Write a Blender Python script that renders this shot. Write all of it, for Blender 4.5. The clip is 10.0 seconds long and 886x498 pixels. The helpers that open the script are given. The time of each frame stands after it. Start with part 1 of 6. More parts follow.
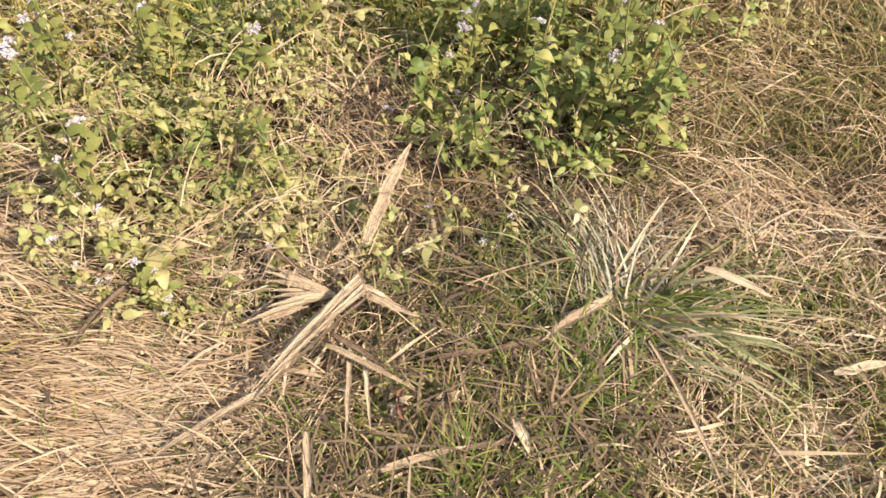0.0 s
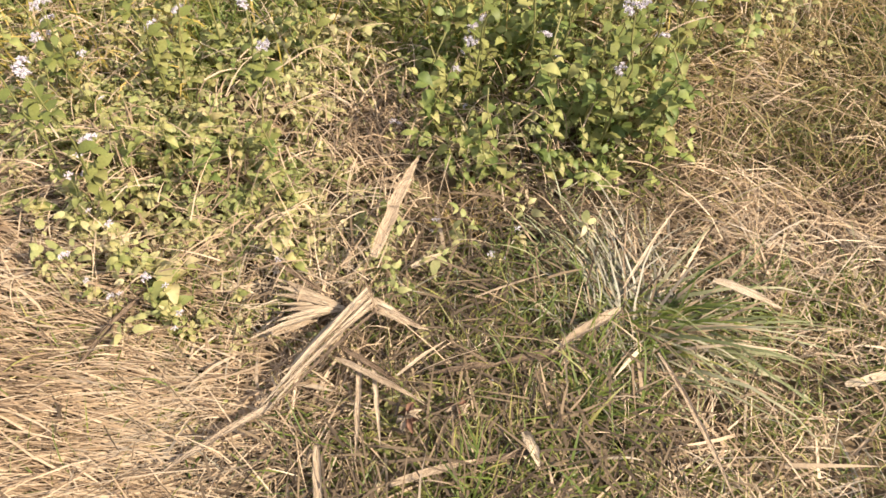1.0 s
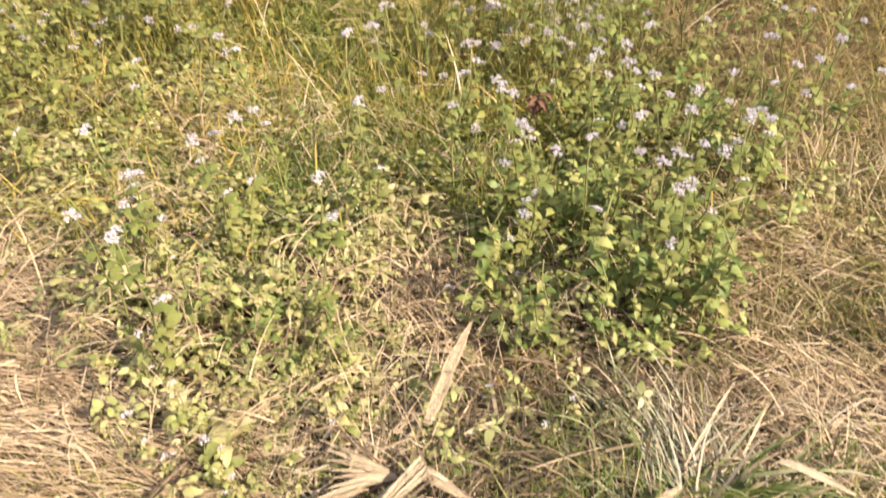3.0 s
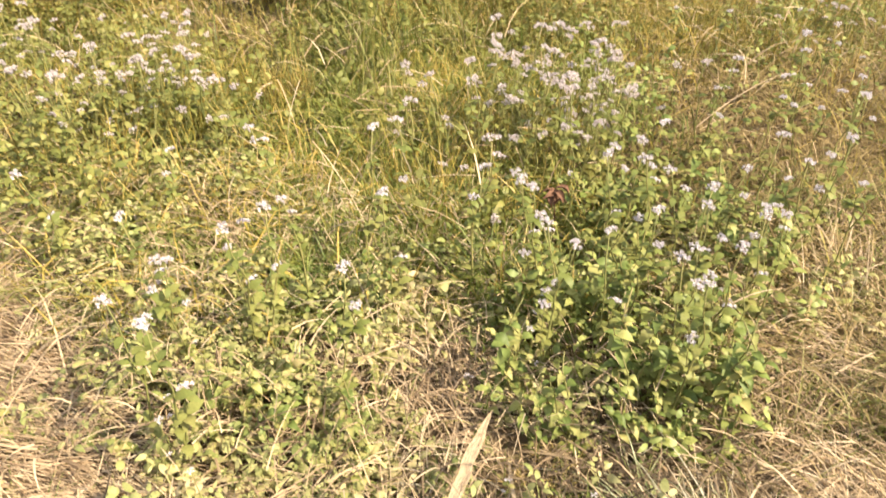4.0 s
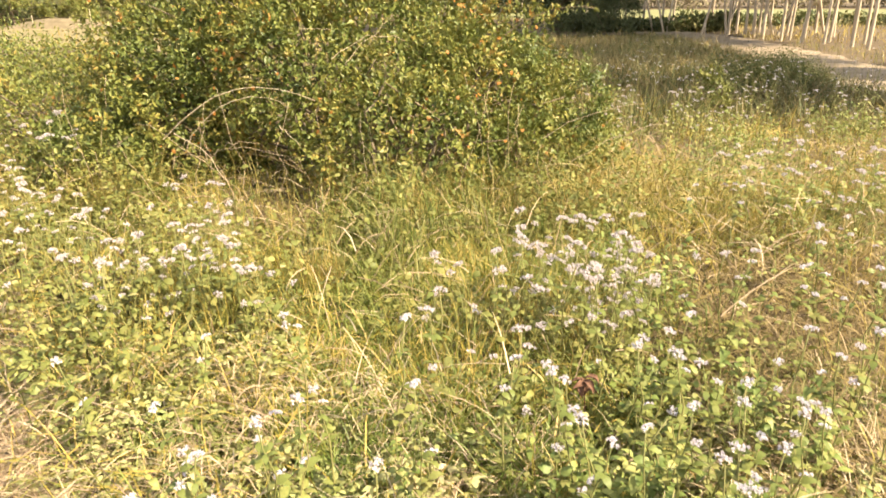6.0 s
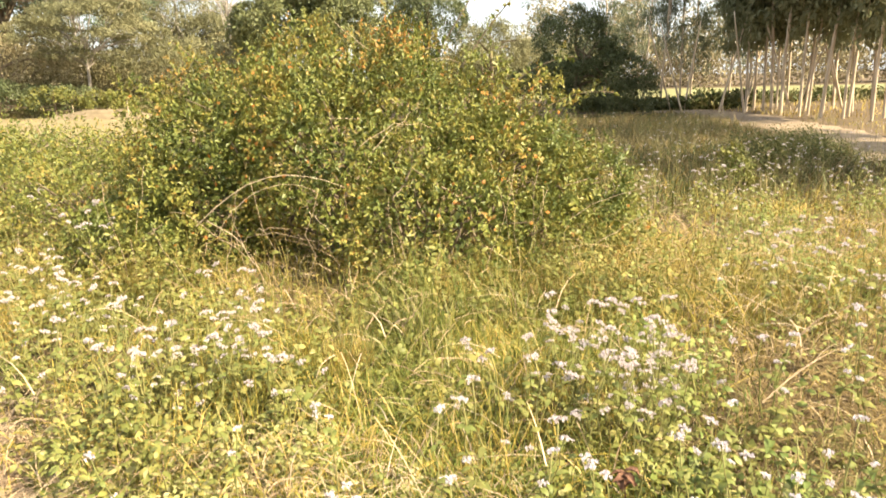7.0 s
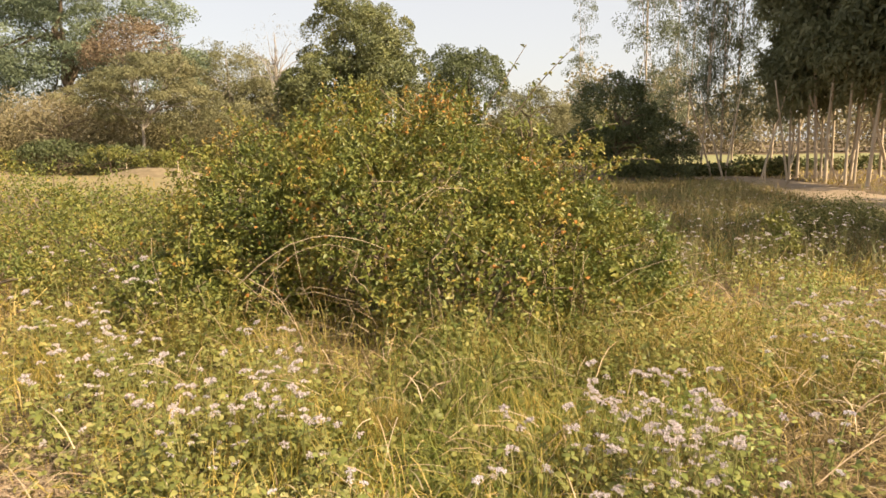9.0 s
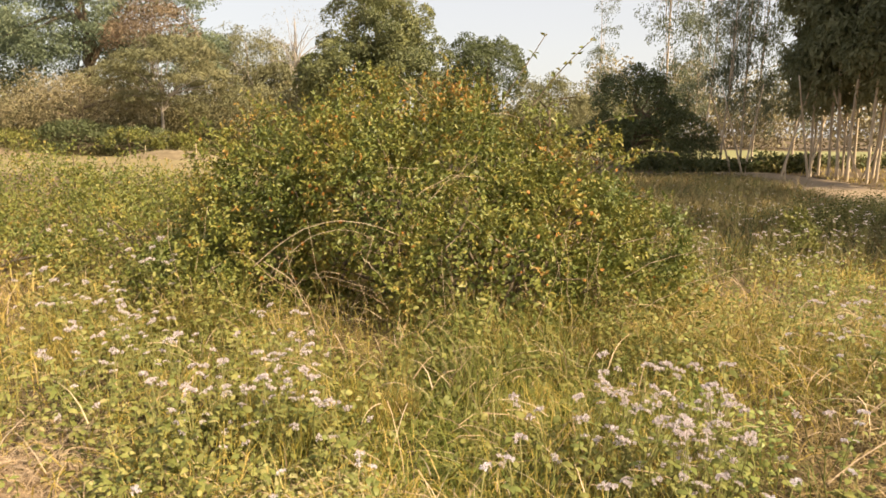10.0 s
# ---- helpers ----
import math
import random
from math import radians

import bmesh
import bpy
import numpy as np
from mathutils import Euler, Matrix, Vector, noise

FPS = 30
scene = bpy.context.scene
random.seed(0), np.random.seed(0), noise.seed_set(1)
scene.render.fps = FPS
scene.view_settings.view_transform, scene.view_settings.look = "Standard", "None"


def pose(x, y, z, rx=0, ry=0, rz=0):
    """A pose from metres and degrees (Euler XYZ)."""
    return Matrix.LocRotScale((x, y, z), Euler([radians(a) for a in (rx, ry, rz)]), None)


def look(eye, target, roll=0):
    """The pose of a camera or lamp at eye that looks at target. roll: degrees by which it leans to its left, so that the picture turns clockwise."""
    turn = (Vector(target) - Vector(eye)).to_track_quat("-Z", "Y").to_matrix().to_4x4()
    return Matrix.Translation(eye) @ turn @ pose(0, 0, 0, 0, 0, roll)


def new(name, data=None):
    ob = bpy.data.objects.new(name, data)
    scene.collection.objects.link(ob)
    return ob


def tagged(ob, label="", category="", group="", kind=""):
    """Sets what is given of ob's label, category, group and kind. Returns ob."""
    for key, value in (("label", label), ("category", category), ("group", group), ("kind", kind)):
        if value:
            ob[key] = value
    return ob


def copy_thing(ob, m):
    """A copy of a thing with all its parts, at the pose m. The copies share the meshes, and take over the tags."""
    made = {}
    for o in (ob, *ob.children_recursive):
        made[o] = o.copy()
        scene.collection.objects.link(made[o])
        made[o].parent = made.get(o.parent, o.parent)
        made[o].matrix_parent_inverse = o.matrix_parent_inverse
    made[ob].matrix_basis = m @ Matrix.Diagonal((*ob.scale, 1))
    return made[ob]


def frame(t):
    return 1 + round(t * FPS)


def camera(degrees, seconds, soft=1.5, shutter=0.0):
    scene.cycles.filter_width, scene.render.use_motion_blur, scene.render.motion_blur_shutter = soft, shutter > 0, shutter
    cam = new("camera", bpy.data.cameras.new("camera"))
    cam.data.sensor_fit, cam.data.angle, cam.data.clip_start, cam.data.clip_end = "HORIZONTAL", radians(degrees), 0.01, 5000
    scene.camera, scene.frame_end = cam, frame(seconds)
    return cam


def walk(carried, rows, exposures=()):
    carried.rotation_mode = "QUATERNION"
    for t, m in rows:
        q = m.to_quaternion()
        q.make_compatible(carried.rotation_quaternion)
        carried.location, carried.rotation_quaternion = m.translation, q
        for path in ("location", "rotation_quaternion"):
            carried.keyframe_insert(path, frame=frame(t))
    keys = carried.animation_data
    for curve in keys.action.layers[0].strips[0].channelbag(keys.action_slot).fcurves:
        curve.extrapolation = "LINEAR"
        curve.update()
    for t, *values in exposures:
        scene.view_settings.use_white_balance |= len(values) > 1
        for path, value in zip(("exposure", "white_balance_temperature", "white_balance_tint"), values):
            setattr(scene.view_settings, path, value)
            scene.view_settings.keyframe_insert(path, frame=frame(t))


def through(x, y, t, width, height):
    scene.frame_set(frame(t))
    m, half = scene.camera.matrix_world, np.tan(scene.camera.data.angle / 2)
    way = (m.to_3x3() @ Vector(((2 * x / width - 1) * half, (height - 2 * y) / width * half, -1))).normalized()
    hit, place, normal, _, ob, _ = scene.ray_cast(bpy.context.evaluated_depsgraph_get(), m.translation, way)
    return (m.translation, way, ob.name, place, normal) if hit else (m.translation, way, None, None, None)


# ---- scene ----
cam = camera(65.9, 10.0, soft=1.6, shutter=0.4)
PATH = [
    (0, (0.308, 1.729, 1.261), (0.428, 2.89, -0.363), 2.1),
    (0.5, (0.308, 1.73, 1.262), (0.409, 2.903, -0.355), 1.2),
    (1, (0.304, 1.732, 1.269), (0.407, 2.918, -0.339), 1.0),
    (1.5, (0.3, 1.734, 1.275), (0.397, 2.941, -0.317), 0.7),
    (2, (0.291, 1.738, 1.277), (0.381, 2.951, -0.31), 1.2),
    (2.5, (0.276, 1.746, 1.289), (0.363, 3.01, -0.258), 2.0),
    (3, (0.246, 1.747, 1.317), (0.279, 3.252, 0.0), -0.2),
    (3.2, (0.241, 1.749, 1.323), (0.284, 3.284, 0.042), 0.4),
    (4.5, (0.214, 1.744, 1.372), (0.189, 3.461, 0.346), -0.6),
    (5, (0.21, 1.743, 1.39), (0.173, 3.519, 0.473), -1.0),
    (5.5, (0.201, 1.739, 1.404), (0.155, 3.58, 0.625), -1.1),
    (5.7, (0.194, 1.74, 1.407), (0.156, 3.596, 0.662), -0.5),
    (6.8, (0.157, 1.749, 1.443), (0.069, 3.676, 0.917), -0.7),
    (7, (0.155, 1.748, 1.45), (0.04, 3.687, 0.972), -1.5),
    (7.5, (0.148, 1.748, 1.464), (0.019, 3.709, 1.091), -0.5),
    (8, (0.149, 1.745, 1.471), (0.002, 3.716, 1.167), -1.3),
    (8.5, (0.147, 1.74, 1.467), (-0.036, 3.709, 1.168), -1.5),
    (9, (0.14, 1.747, 1.464), (-0.081, 3.712, 1.163), -0.8),
    (9.5, (0.147, 1.748, 1.458), (-0.091, 3.712, 1.163), -0.3),
    (10, (0.141, 1.751, 1.454), (-0.121, 3.706, 1.122), 0.5),
]
walk(cam, [(t, look(eye, target, roll)) for t, eye, target, roll in PATH],
     exposures=[(0.0, 0.9, 6150, 12), (2.4, 0.94, 6150, 12), (3.0, 1.12, 6250, 10), (4.4, 1.32, 6600, 6), (5.6, 1.47, 6650, 5), (6.8, 1.66, 6750, 5), (7.1, 1.6, 6800, 6), (7.5, 1.27, 7000, 9), (8.0, 1.01, 7200, 11), (10.0, 1.01, 7250, 11)])

# ---- sky, sun, exposure ----
SUN_AZ, SUN_EL = math.atan2(-0.42, 0.9), radians(41)
world = bpy.data.worlds.new("sky")
scene.world = world
world.use_nodes = True
sky = world.node_tree.nodes.new("ShaderNodeTexSky")
sky.sky_type, sky.sun_disc = "NISHITA", False
sky.sun_elevation, sky.sun_rotation = SUN_EL, math.pi / 2 - SUN_AZ
sky.air_density, sky.dust_density, sky.ozone_density = 1.0, 2.0, 0.6
world.node_tree.links.new(sky.outputs[0], world.node_tree.nodes["Background"].inputs[0])
world.node_tree.nodes["Background"].inputs[1].default_value = 0.035
veil = world.node_tree.nodes.new("ShaderNodeBackground")  # the even white haze of the day
veil.inputs[0].default_value, veil.inputs[1].default_value = (0.96, 0.96, 1.01, 1), 0.315
both = world.node_tree.nodes.new("ShaderNodeAddShader")
world.node_tree.links.new(world.node_tree.nodes["Background"].outputs[0], both.inputs[0])
world.node_tree.links.new(veil.outputs[0], both.inputs[1])
world.node_tree.links.new(both.outputs[0], world.node_tree.nodes["World Output"].inputs[0])
sun = new("sun", bpy.data.lights.new("sun", "SUN"))
sun.data.energy, sun.data.angle, sun.data.color = 5.2, radians(0.6), (1.0, 0.86, 0.64)
toward = Vector((math.cos(SUN_EL) * math.cos(SUN_AZ), math.cos(SUN_EL) * math.sin(SUN_AZ), math.sin(SUN_EL)))
sun.matrix_world = look(toward * 60, (0, 0, 0))


# ---- materials ----
def nodes_of(name):
    m = bpy.data.materials.new(name)
    m.use_nodes = True
    nt = m.node_tree
    return m, nt, nt.nodes["Principled BSDF"], nt.nodes["Material Output"]


def ramp_of(nt, stops):
    r = nt.nodes.new("ShaderNodeValToRGB")
    el = r.color_ramp.elements
    while len(el) < len(stops):
        el.new(0.5)
    for e, (p, c) in zip(el, stops):
        e.position, e.color = p, (*c, 1)
    return r


def noise_of(nt, scale, detail=3, coords="Object", stretch=None):
    tc = nt.nodes.new("ShaderNodeTexCoord")
    n = nt.nodes.new("ShaderNodeTexNoise")
    n.inputs["Scale"].default_value, n.inputs["Detail"].default_value = scale, detail
    out = tc.outputs[coords]
    if stretch:
        mp = nt.nodes.new("ShaderNodeMapping")
        mp.inputs["Scale"].default_value = stretch
        nt.links.new(out, mp.inputs[0])
        out = mp.outputs[0]
    nt.links.new(out, n.inputs["Vector"])
    return n


def foliage(name, colours, through=0.3, rough=0.6, patch=1.2, source="island", patch_gain=0.6, spread=0.75):
    """Leaf or blade material: one colour a piece out of the list, patches over the stand, light that shines through."""
    m, nt, bsdf, out = nodes_of(name)
    stops = [(i / max(1, len(colours) - 1), c) for i, c in enumerate(colours)]
    r = ramp_of(nt, stops)
    if source == "island":
        rnd = nt.nodes.new("ShaderNodeNewGeometry").outputs["Random Per Island"]
    else:
        rnd = nt.nodes.new("ShaderNodeObjectInfo").outputs["Random"]
    n = noise_of(nt, patch, 2)
    fine = noise_of(nt, patch * 60, 2)
    a = nt.nodes.new("ShaderNodeMath")
    a.operation = "MULTIPLY_ADD"
    a.inputs[1].default_value, a.inputs[2].default_value = patch_gain * 2, -patch_gain + (1 - spread) / 2
    nt.links.new(n.outputs[0], a.inputs[0])
    b = nt.nodes.new("ShaderNodeMath")
    b.operation, b.use_clamp = "ADD", True
    few = nt.nodes.new("ShaderNodeMath")
    few.operation = "MULTIPLY"
    few.inputs[1].default_value = spread
    nt.links.new(rnd, few.inputs[0])
    nt.links.new(few.outputs[0], b.inputs[0])
    nt.links.new(a.outputs[0], b.inputs[1])
    nt.links.new(b.outputs[0], r.inputs[0])
    hsv = nt.nodes.new("ShaderNodeHueSaturation")
    mr = nt.nodes.new("ShaderNodeMapRange")
    mr.inputs[3].default_value, mr.inputs[4].default_value = 0.7, 1.3
    nt.links.new(fine.outputs[0], mr.inputs[0])
    nt.links.new(mr.outputs[0], hsv.inputs["Value"])
    nt.links.new(r.outputs[0], hsv.inputs["Color"])
    nt.links.new(hsv.outputs[0], bsdf.inputs["Base Color"])
    bsdf.inputs["Roughness"].default_value = rough
    bsdf.inputs["Specular IOR Level"].default_value = 0.35
    tr = nt.nodes.new("ShaderNodeBsdfTranslucent")
    nt.links.new(hsv.outputs[0], tr.inputs[0])
    mx = nt.nodes.new("ShaderNodeMixShader")
    mx.inputs[0].default_value = through
    nt.links.new(bsdf.outputs[0], mx.inputs[1])
    nt.links.new(tr.outputs[0], mx.inputs[2])
    nt.links.new(mx.outputs[0], out.inputs[0])
    return m


def solid(name, c1, c2, scale=20, rough=0.85, bump=0.3, stretch=None, detail=6):
    """Bark, soil and dry fibre: two colours mixed by noise, with relief."""
    m, nt, bsdf, out = nodes_of(name)
    n = noise_of(nt, scale, detail, stretch=stretch)
    big = noise_of(nt, scale * 0.13, 3)
    mixn = nt.nodes.new("ShaderNodeMath")
    mixn.operation = "MULTIPLY_ADD"
    mixn.inputs[1].default_value = 0.6
    nt.links.new(n.outputs[0], mixn.inputs[0])
    half = nt.nodes.new("ShaderNodeMath")
    half.operation = "MULTIPLY"
    half.inputs[1].default_value = 0.4
    nt.links.new(big.outputs[0], half.inputs[0])
    nt.links.new(half.outputs[0], mixn.inputs[2])
    r = ramp_of(nt, [(0.32, c1), (0.68, c2)])
    nt.links.new(mixn.outputs[0], r.inputs[0])
    nt.links.new(r.outputs[0], bsdf.inputs["Base Color"])
    bsdf.inputs["Roughness"].default_value = rough
    bsdf.inputs["Specular IOR Level"].default_value = 0.25
    bp = nt.nodes.new("ShaderNodeBump")
    bp.inputs["Strength"].default_value, bp.inputs["Distance"].default_value = bump, 0.02
    nt.links.new(n.outputs[0], bp.inputs["Height"])
    nt.links.new(bp.outputs[0], bsdf.inputs["Normal"])
    return m


M_STRAW = foliage("straw", [(0.14, 0.095, 0.06), (0.32, 0.22, 0.135), (0.48, 0.345, 0.215), (0.62, 0.475, 0.32), (0.36, 0.29, 0.21)], 0.15, 0.5, 3.0)
M_ROT = foliage("rotting_straw", [(0.055, 0.038, 0.024), (0.13, 0.09, 0.055), (0.24, 0.17, 0.10)], 0.05, 0.8, 4.0)
M_GOLD = foliage("golden_grass", [(0.15, 0.105, 0.03), (0.31, 0.22, 0.065), (0.46, 0.335, 0.11), (0.44, 0.35, 0.10), (0.56, 0.43, 0.19)], 0.22, 0.5, 1.5)
M_BROWNGRASS = foliage("brown_dead_grass", [(0.12, 0.085, 0.035), (0.24, 0.17, 0.07), (0.38, 0.275, 0.125)], 0.15, 0.6, 3.0)
M_GREEN = foliage("green_grass", [(0.07, 0.10, 0.02), (0.13, 0.17, 0.035), (0.20, 0.22, 0.05), (0.33, 0.29, 0.09), (0.26, 0.25, 0.12)], 0.3, 0.45, 2.5)
M_GREY = foliage("grey_green_grass", [(0.13, 0.125, 0.085), (0.25, 0.225, 0.16), (0.40, 0.355, 0.265), (0.52, 0.455, 0.35)], 0.15, 0.5, 4.0)
M_TUFT = foliage("tuft_grass", [(0.11, 0.145, 0.045), (0.21, 0.235, 0.095), (0.38, 0.37, 0.20), (0.54, 0.49, 0.34)], 0.3, 0.4, 6.0)
M_MEADOW = foliage("meadow_grass", [(0.07, 0.08, 0.013), (0.17, 0.16, 0.027), (0.30, 0.24, 0.043), (0.44, 0.315, 0.073), (0.52, 0.375, 0.125)], 0.22, 0.5, 1.6, patch_gain=0.8)
M_WEED = foliage("weed_leaf", [(0.12, 0.145, 0.035), (0.175, 0.195, 0.05), (0.24, 0.24, 0.07), (0.31, 0.285, 0.095), (0.42, 0.34, 0.16)], 0.26, 0.55, 5.0, patch_gain=0.9, spread=0.4)
M_LOWWEED = foliage("low_weed_leaf", [(0.20, 0.24, 0.075), (0.28, 0.305, 0.105), (0.37, 0.365, 0.145), (0.46, 0.41, 0.19), (0.58, 0.47, 0.29)], 0.3, 0.55, 5.0, patch_gain=0.9, spread=0.4)
M_LEAF = foliage("broad_leaf", [(0.17, 0.195, 0.055), (0.29, 0.29, 0.095), (0.43, 0.38, 0.15), (0.56, 0.45, 0.25)], 0.3, 0.55, 1.5, "object", 0.25, 0.9)
M_GREENLEAF = foliage("green_weed_leaf", [(0.10, 0.135, 0.032), (0.18, 0.225, 0.06), (0.29, 0.30, 0.095), (0.44, 0.39, 0.15)], 0.3, 0.55, 1.5, "object", 0.25, 0.9)
M_ROUGH = foliage("rough_meadow_leaf", [(0.10, 0.12, 0.028), (0.16, 0.17, 0.042), (0.23, 0.22, 0.058), (0.32, 0.27, 0.085)], 0.26, 0.55, 3.5, patch_gain=0.9, spread=0.4)
M_FRESH = foliage("fresh_grass", [(0.10, 0.145, 0.03), (0.18, 0.23, 0.045), (0.27, 0.29, 0.07), (0.40, 0.36, 0.11)], 0.35, 0.45, 2.5)
# dark green weeds; part of the darkness is tree shade put into the colour
M_SHADEWEED = foliage("shade_dark_weed_leaf", [(0.045, 0.06, 0.018), (0.085, 0.10, 0.03), (0.14, 0.14, 0.045), (0.24, 0.20, 0.085)], 0.25, 0.6, 0.35)
M_BUSH = foliage("bush_leaf", [(0.070, 0.095, 0.024), (0.120, 0.147, 0.036), (0.185, 0.198, 0.047), (0.265, 0.240, 0.056), (0.38, 0.245, 0.066)], 0.25, 0.42, 2.6, patch_gain=0.8, spread=0.45)
M_BUSHDRY = foliage("yellowing_bush_leaf", [(0.16, 0.16, 0.036), (0.24, 0.20, 0.046), (0.33, 0.215, 0.055), (0.38, 0.17, 0.05)], 0.26, 0.5, 3.0, patch_gain=0.9, spread=0.45)
M_ORANGE = foliage("orange_petal", [(0.30, 0.11, 0.03), (0.44, 0.185, 0.035), (0.46, 0.26, 0.06)], 0.3, 0.5, 6.0)
M_LILAC = foliage("lilac_petal", [(0.60, 0.54, 0.60), (0.72, 0.66, 0.70), (0.80, 0.76, 0.78)], 0.35, 0.8, 8.0)
M_PINK = foliage("faded_lilac_petal", [(0.52, 0.45, 0.47), (0.66, 0.58, 0.59), (0.78, 0.71, 0.71)], 0.4, 0.8, 2.0)
M_STEM = foliage("weed_stem", [(0.16, 0.17, 0.05), (0.30, 0.26, 0.10)], 0.1, 0.6, 3.0, "object")
M_DRY = solid("dry_leaf_fibre", (0.30, 0.215, 0.14), (0.62, 0.47, 0.32), 420, 0.6, 0.7, (0.03, 1, 1))
M_DRYDARK = solid("weathered_stalk_fibre", (0.10, 0.065, 0.04), (0.30, 0.21, 0.14), 380, 0.7, 0.7, (0.03, 1, 1))
M_PALE = solid("pale_dry_leaf", (0.38, 0.28, 0.18), (0.68, 0.54, 0.38), 360, 0.6, 0.6, (0.04, 1, 1))
M_BROWN = solid("withered_red_brown", (0.10, 0.05, 0.03), (0.24, 0.12, 0.075), 60, 0.7, 0.4)
M_SOIL = solid("soil_and_litter", (0.05, 0.035, 0.022), (0.20, 0.14, 0.08), 9, 0.95, 0.6)
M_TRACK = solid("dusty_track", (0.21, 0.155, 0.105), (0.33, 0.25, 0.17), 3, 0.95, 0.3)
M_FIELD = solid("dry_stubble_field", (0.16, 0.13, 0.065), (0.29, 0.23, 0.12), 1.2, 0.95, 0.4)
M_BANK = solid("dry_earth", (0.15, 0.115, 0.07), (0.28, 0.215, 0.135), 4, 0.95, 0.4)
M_CROP = solid("young_crop", (0.16, 0.165, 0.07), (0.27, 0.25, 0.115), 2.5, 0.9, 0.4)
M_BARK = solid("brown_bark", (0.10, 0.075, 0.05), (0.26, 0.20, 0.14), 6, 0.9, 0.8, (1, 1, 0.25))
# naturally pale bark, lightened further in place of sun on the trunks
M_PALEBARK = solid("pale_smooth_bark", (0.38, 0.29, 0.20), (0.64, 0.53, 0.40), 5, 0.8, 0.3, (1, 1, 0.3))
# leaf colours dulled to hold the haze in front of this tree
M_MANGO = foliage("glossy_tree_leaf", [(0.07, 0.095, 0.05), (0.14, 0.16, 0.07), (0.25, 0.25, 0.10), (0.38, 0.35, 0.14)], 0.24, 0.4, 0.25, spread=0.4)
M_DARKTREE = foliage("dark_tree_leaf", [(0.06, 0.08, 0.035), (0.11, 0.13, 0.055), (0.19, 0.20, 0.09)], 0.25, 0.5, 0.3, spread=0.35)
# green made lighter and bluer in place of haze over the far crown
M_BROADTREE = foliage("hazed_broad_tree_leaf", [(0.12, 0.155, 0.10), (0.20, 0.245, 0.15), (0.32, 0.34, 0.20)], 0.35, 0.5, 0.3, spread=0.35)
# brightened and greyed leaf colours, haze over the stand included
M_EUCALYPT = foliage("hanging_tree_leaf", [(0.13, 0.145, 0.075), (0.20, 0.21, 0.11), (0.28, 0.28, 0.15), (0.37, 0.345, 0.19)], 0.5, 0.5, 0.3, spread=0.4)
M_PALELEAF = foliage("pale_hanging_leaf", [(0.11, 0.13, 0.075), (0.18, 0.20, 0.12), (0.27, 0.28, 0.17)], 0.4, 0.5, 0.3, spread=0.4)
# distance haze is put into these olive leaf colours by paling them
M_OLIVE = foliage("haze_paled_olive_leaf", [(0.14, 0.145, 0.075), (0.215, 0.21, 0.11), (0.29, 0.27, 0.145), (0.37, 0.315, 0.19)], 0.3, 0.7, 0.3, spread=0.3)
M_GREYBARK = solid("grey_weathered_bark", (0.26, 0.22, 0.18), (0.46, 0.40, 0.34), 6, 0.85, 0.4, (1, 1, 0.3))
M_RUST = foliage("rusty_brown_leaf", [(0.16, 0.11, 0.07), (0.25, 0.18, 0.115), (0.34, 0.26, 0.17)], 0.25, 0.7, 0.4, spread=0.4)
M_SCRUB = foliage("dull_scrub_leaf", [(0.12, 0.11, 0.05), (0.20, 0.175, 0.085), (0.30, 0.245, 0.13)], 0.25, 0.7, 0.5, spread=0.3)
M_DEEP = foliage("deep_green_leaf", [(0.10, 0.145, 0.036), (0.19, 0.235, 0.062), (0.31, 0.325, 0.095), (0.44, 0.40, 0.15)], 0.28, 0.5, 4.0, spread=0.5)
# dry tan foliage, its colours also paled a little for distance haze
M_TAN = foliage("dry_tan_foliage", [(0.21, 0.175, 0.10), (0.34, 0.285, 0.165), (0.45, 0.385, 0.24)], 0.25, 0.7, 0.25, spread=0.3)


# ---- mesh helpers ----
def mesh_np(name, V, F, mat):
    V, F = np.asarray(V, np.float32), np.asarray(F, np.int32)
    me = bpy.data.meshes.new(name)
    me.vertices.add(len(V))
    me.vertices.foreach_set("co", V.ravel())
    me.loops.add(3 * len(F))
    me.loops.foreach_set("vertex_index", F.ravel())
    me.polygons.add(len(F))
    me.polygons.foreach_set("loop_start", np.arange(0, 3 * len(F), 3, dtype=np.int32))
    me.update(calc_edges=True)
    me.materials.append(mat)
    return me


def join(*pieces):
    Vs, Fs, k = [], [], 0
    for V, F in pieces:
        Vs.append(V)
        Fs.append(np.asarray(F) + k)
        k += len(V)
    return np.concatenate(Vs), np.concatenate(Fs)


def part(name, mesh, parent, label=""):
    """One mesh as a part under a thing or under a part."""
    ob = new(name, mesh)
    ob.parent = parent
    return tagged(ob, label)


def unit(v):
    return v / np.maximum(np.linalg.norm(v, axis=-1, keepdims=True), 1e-9)


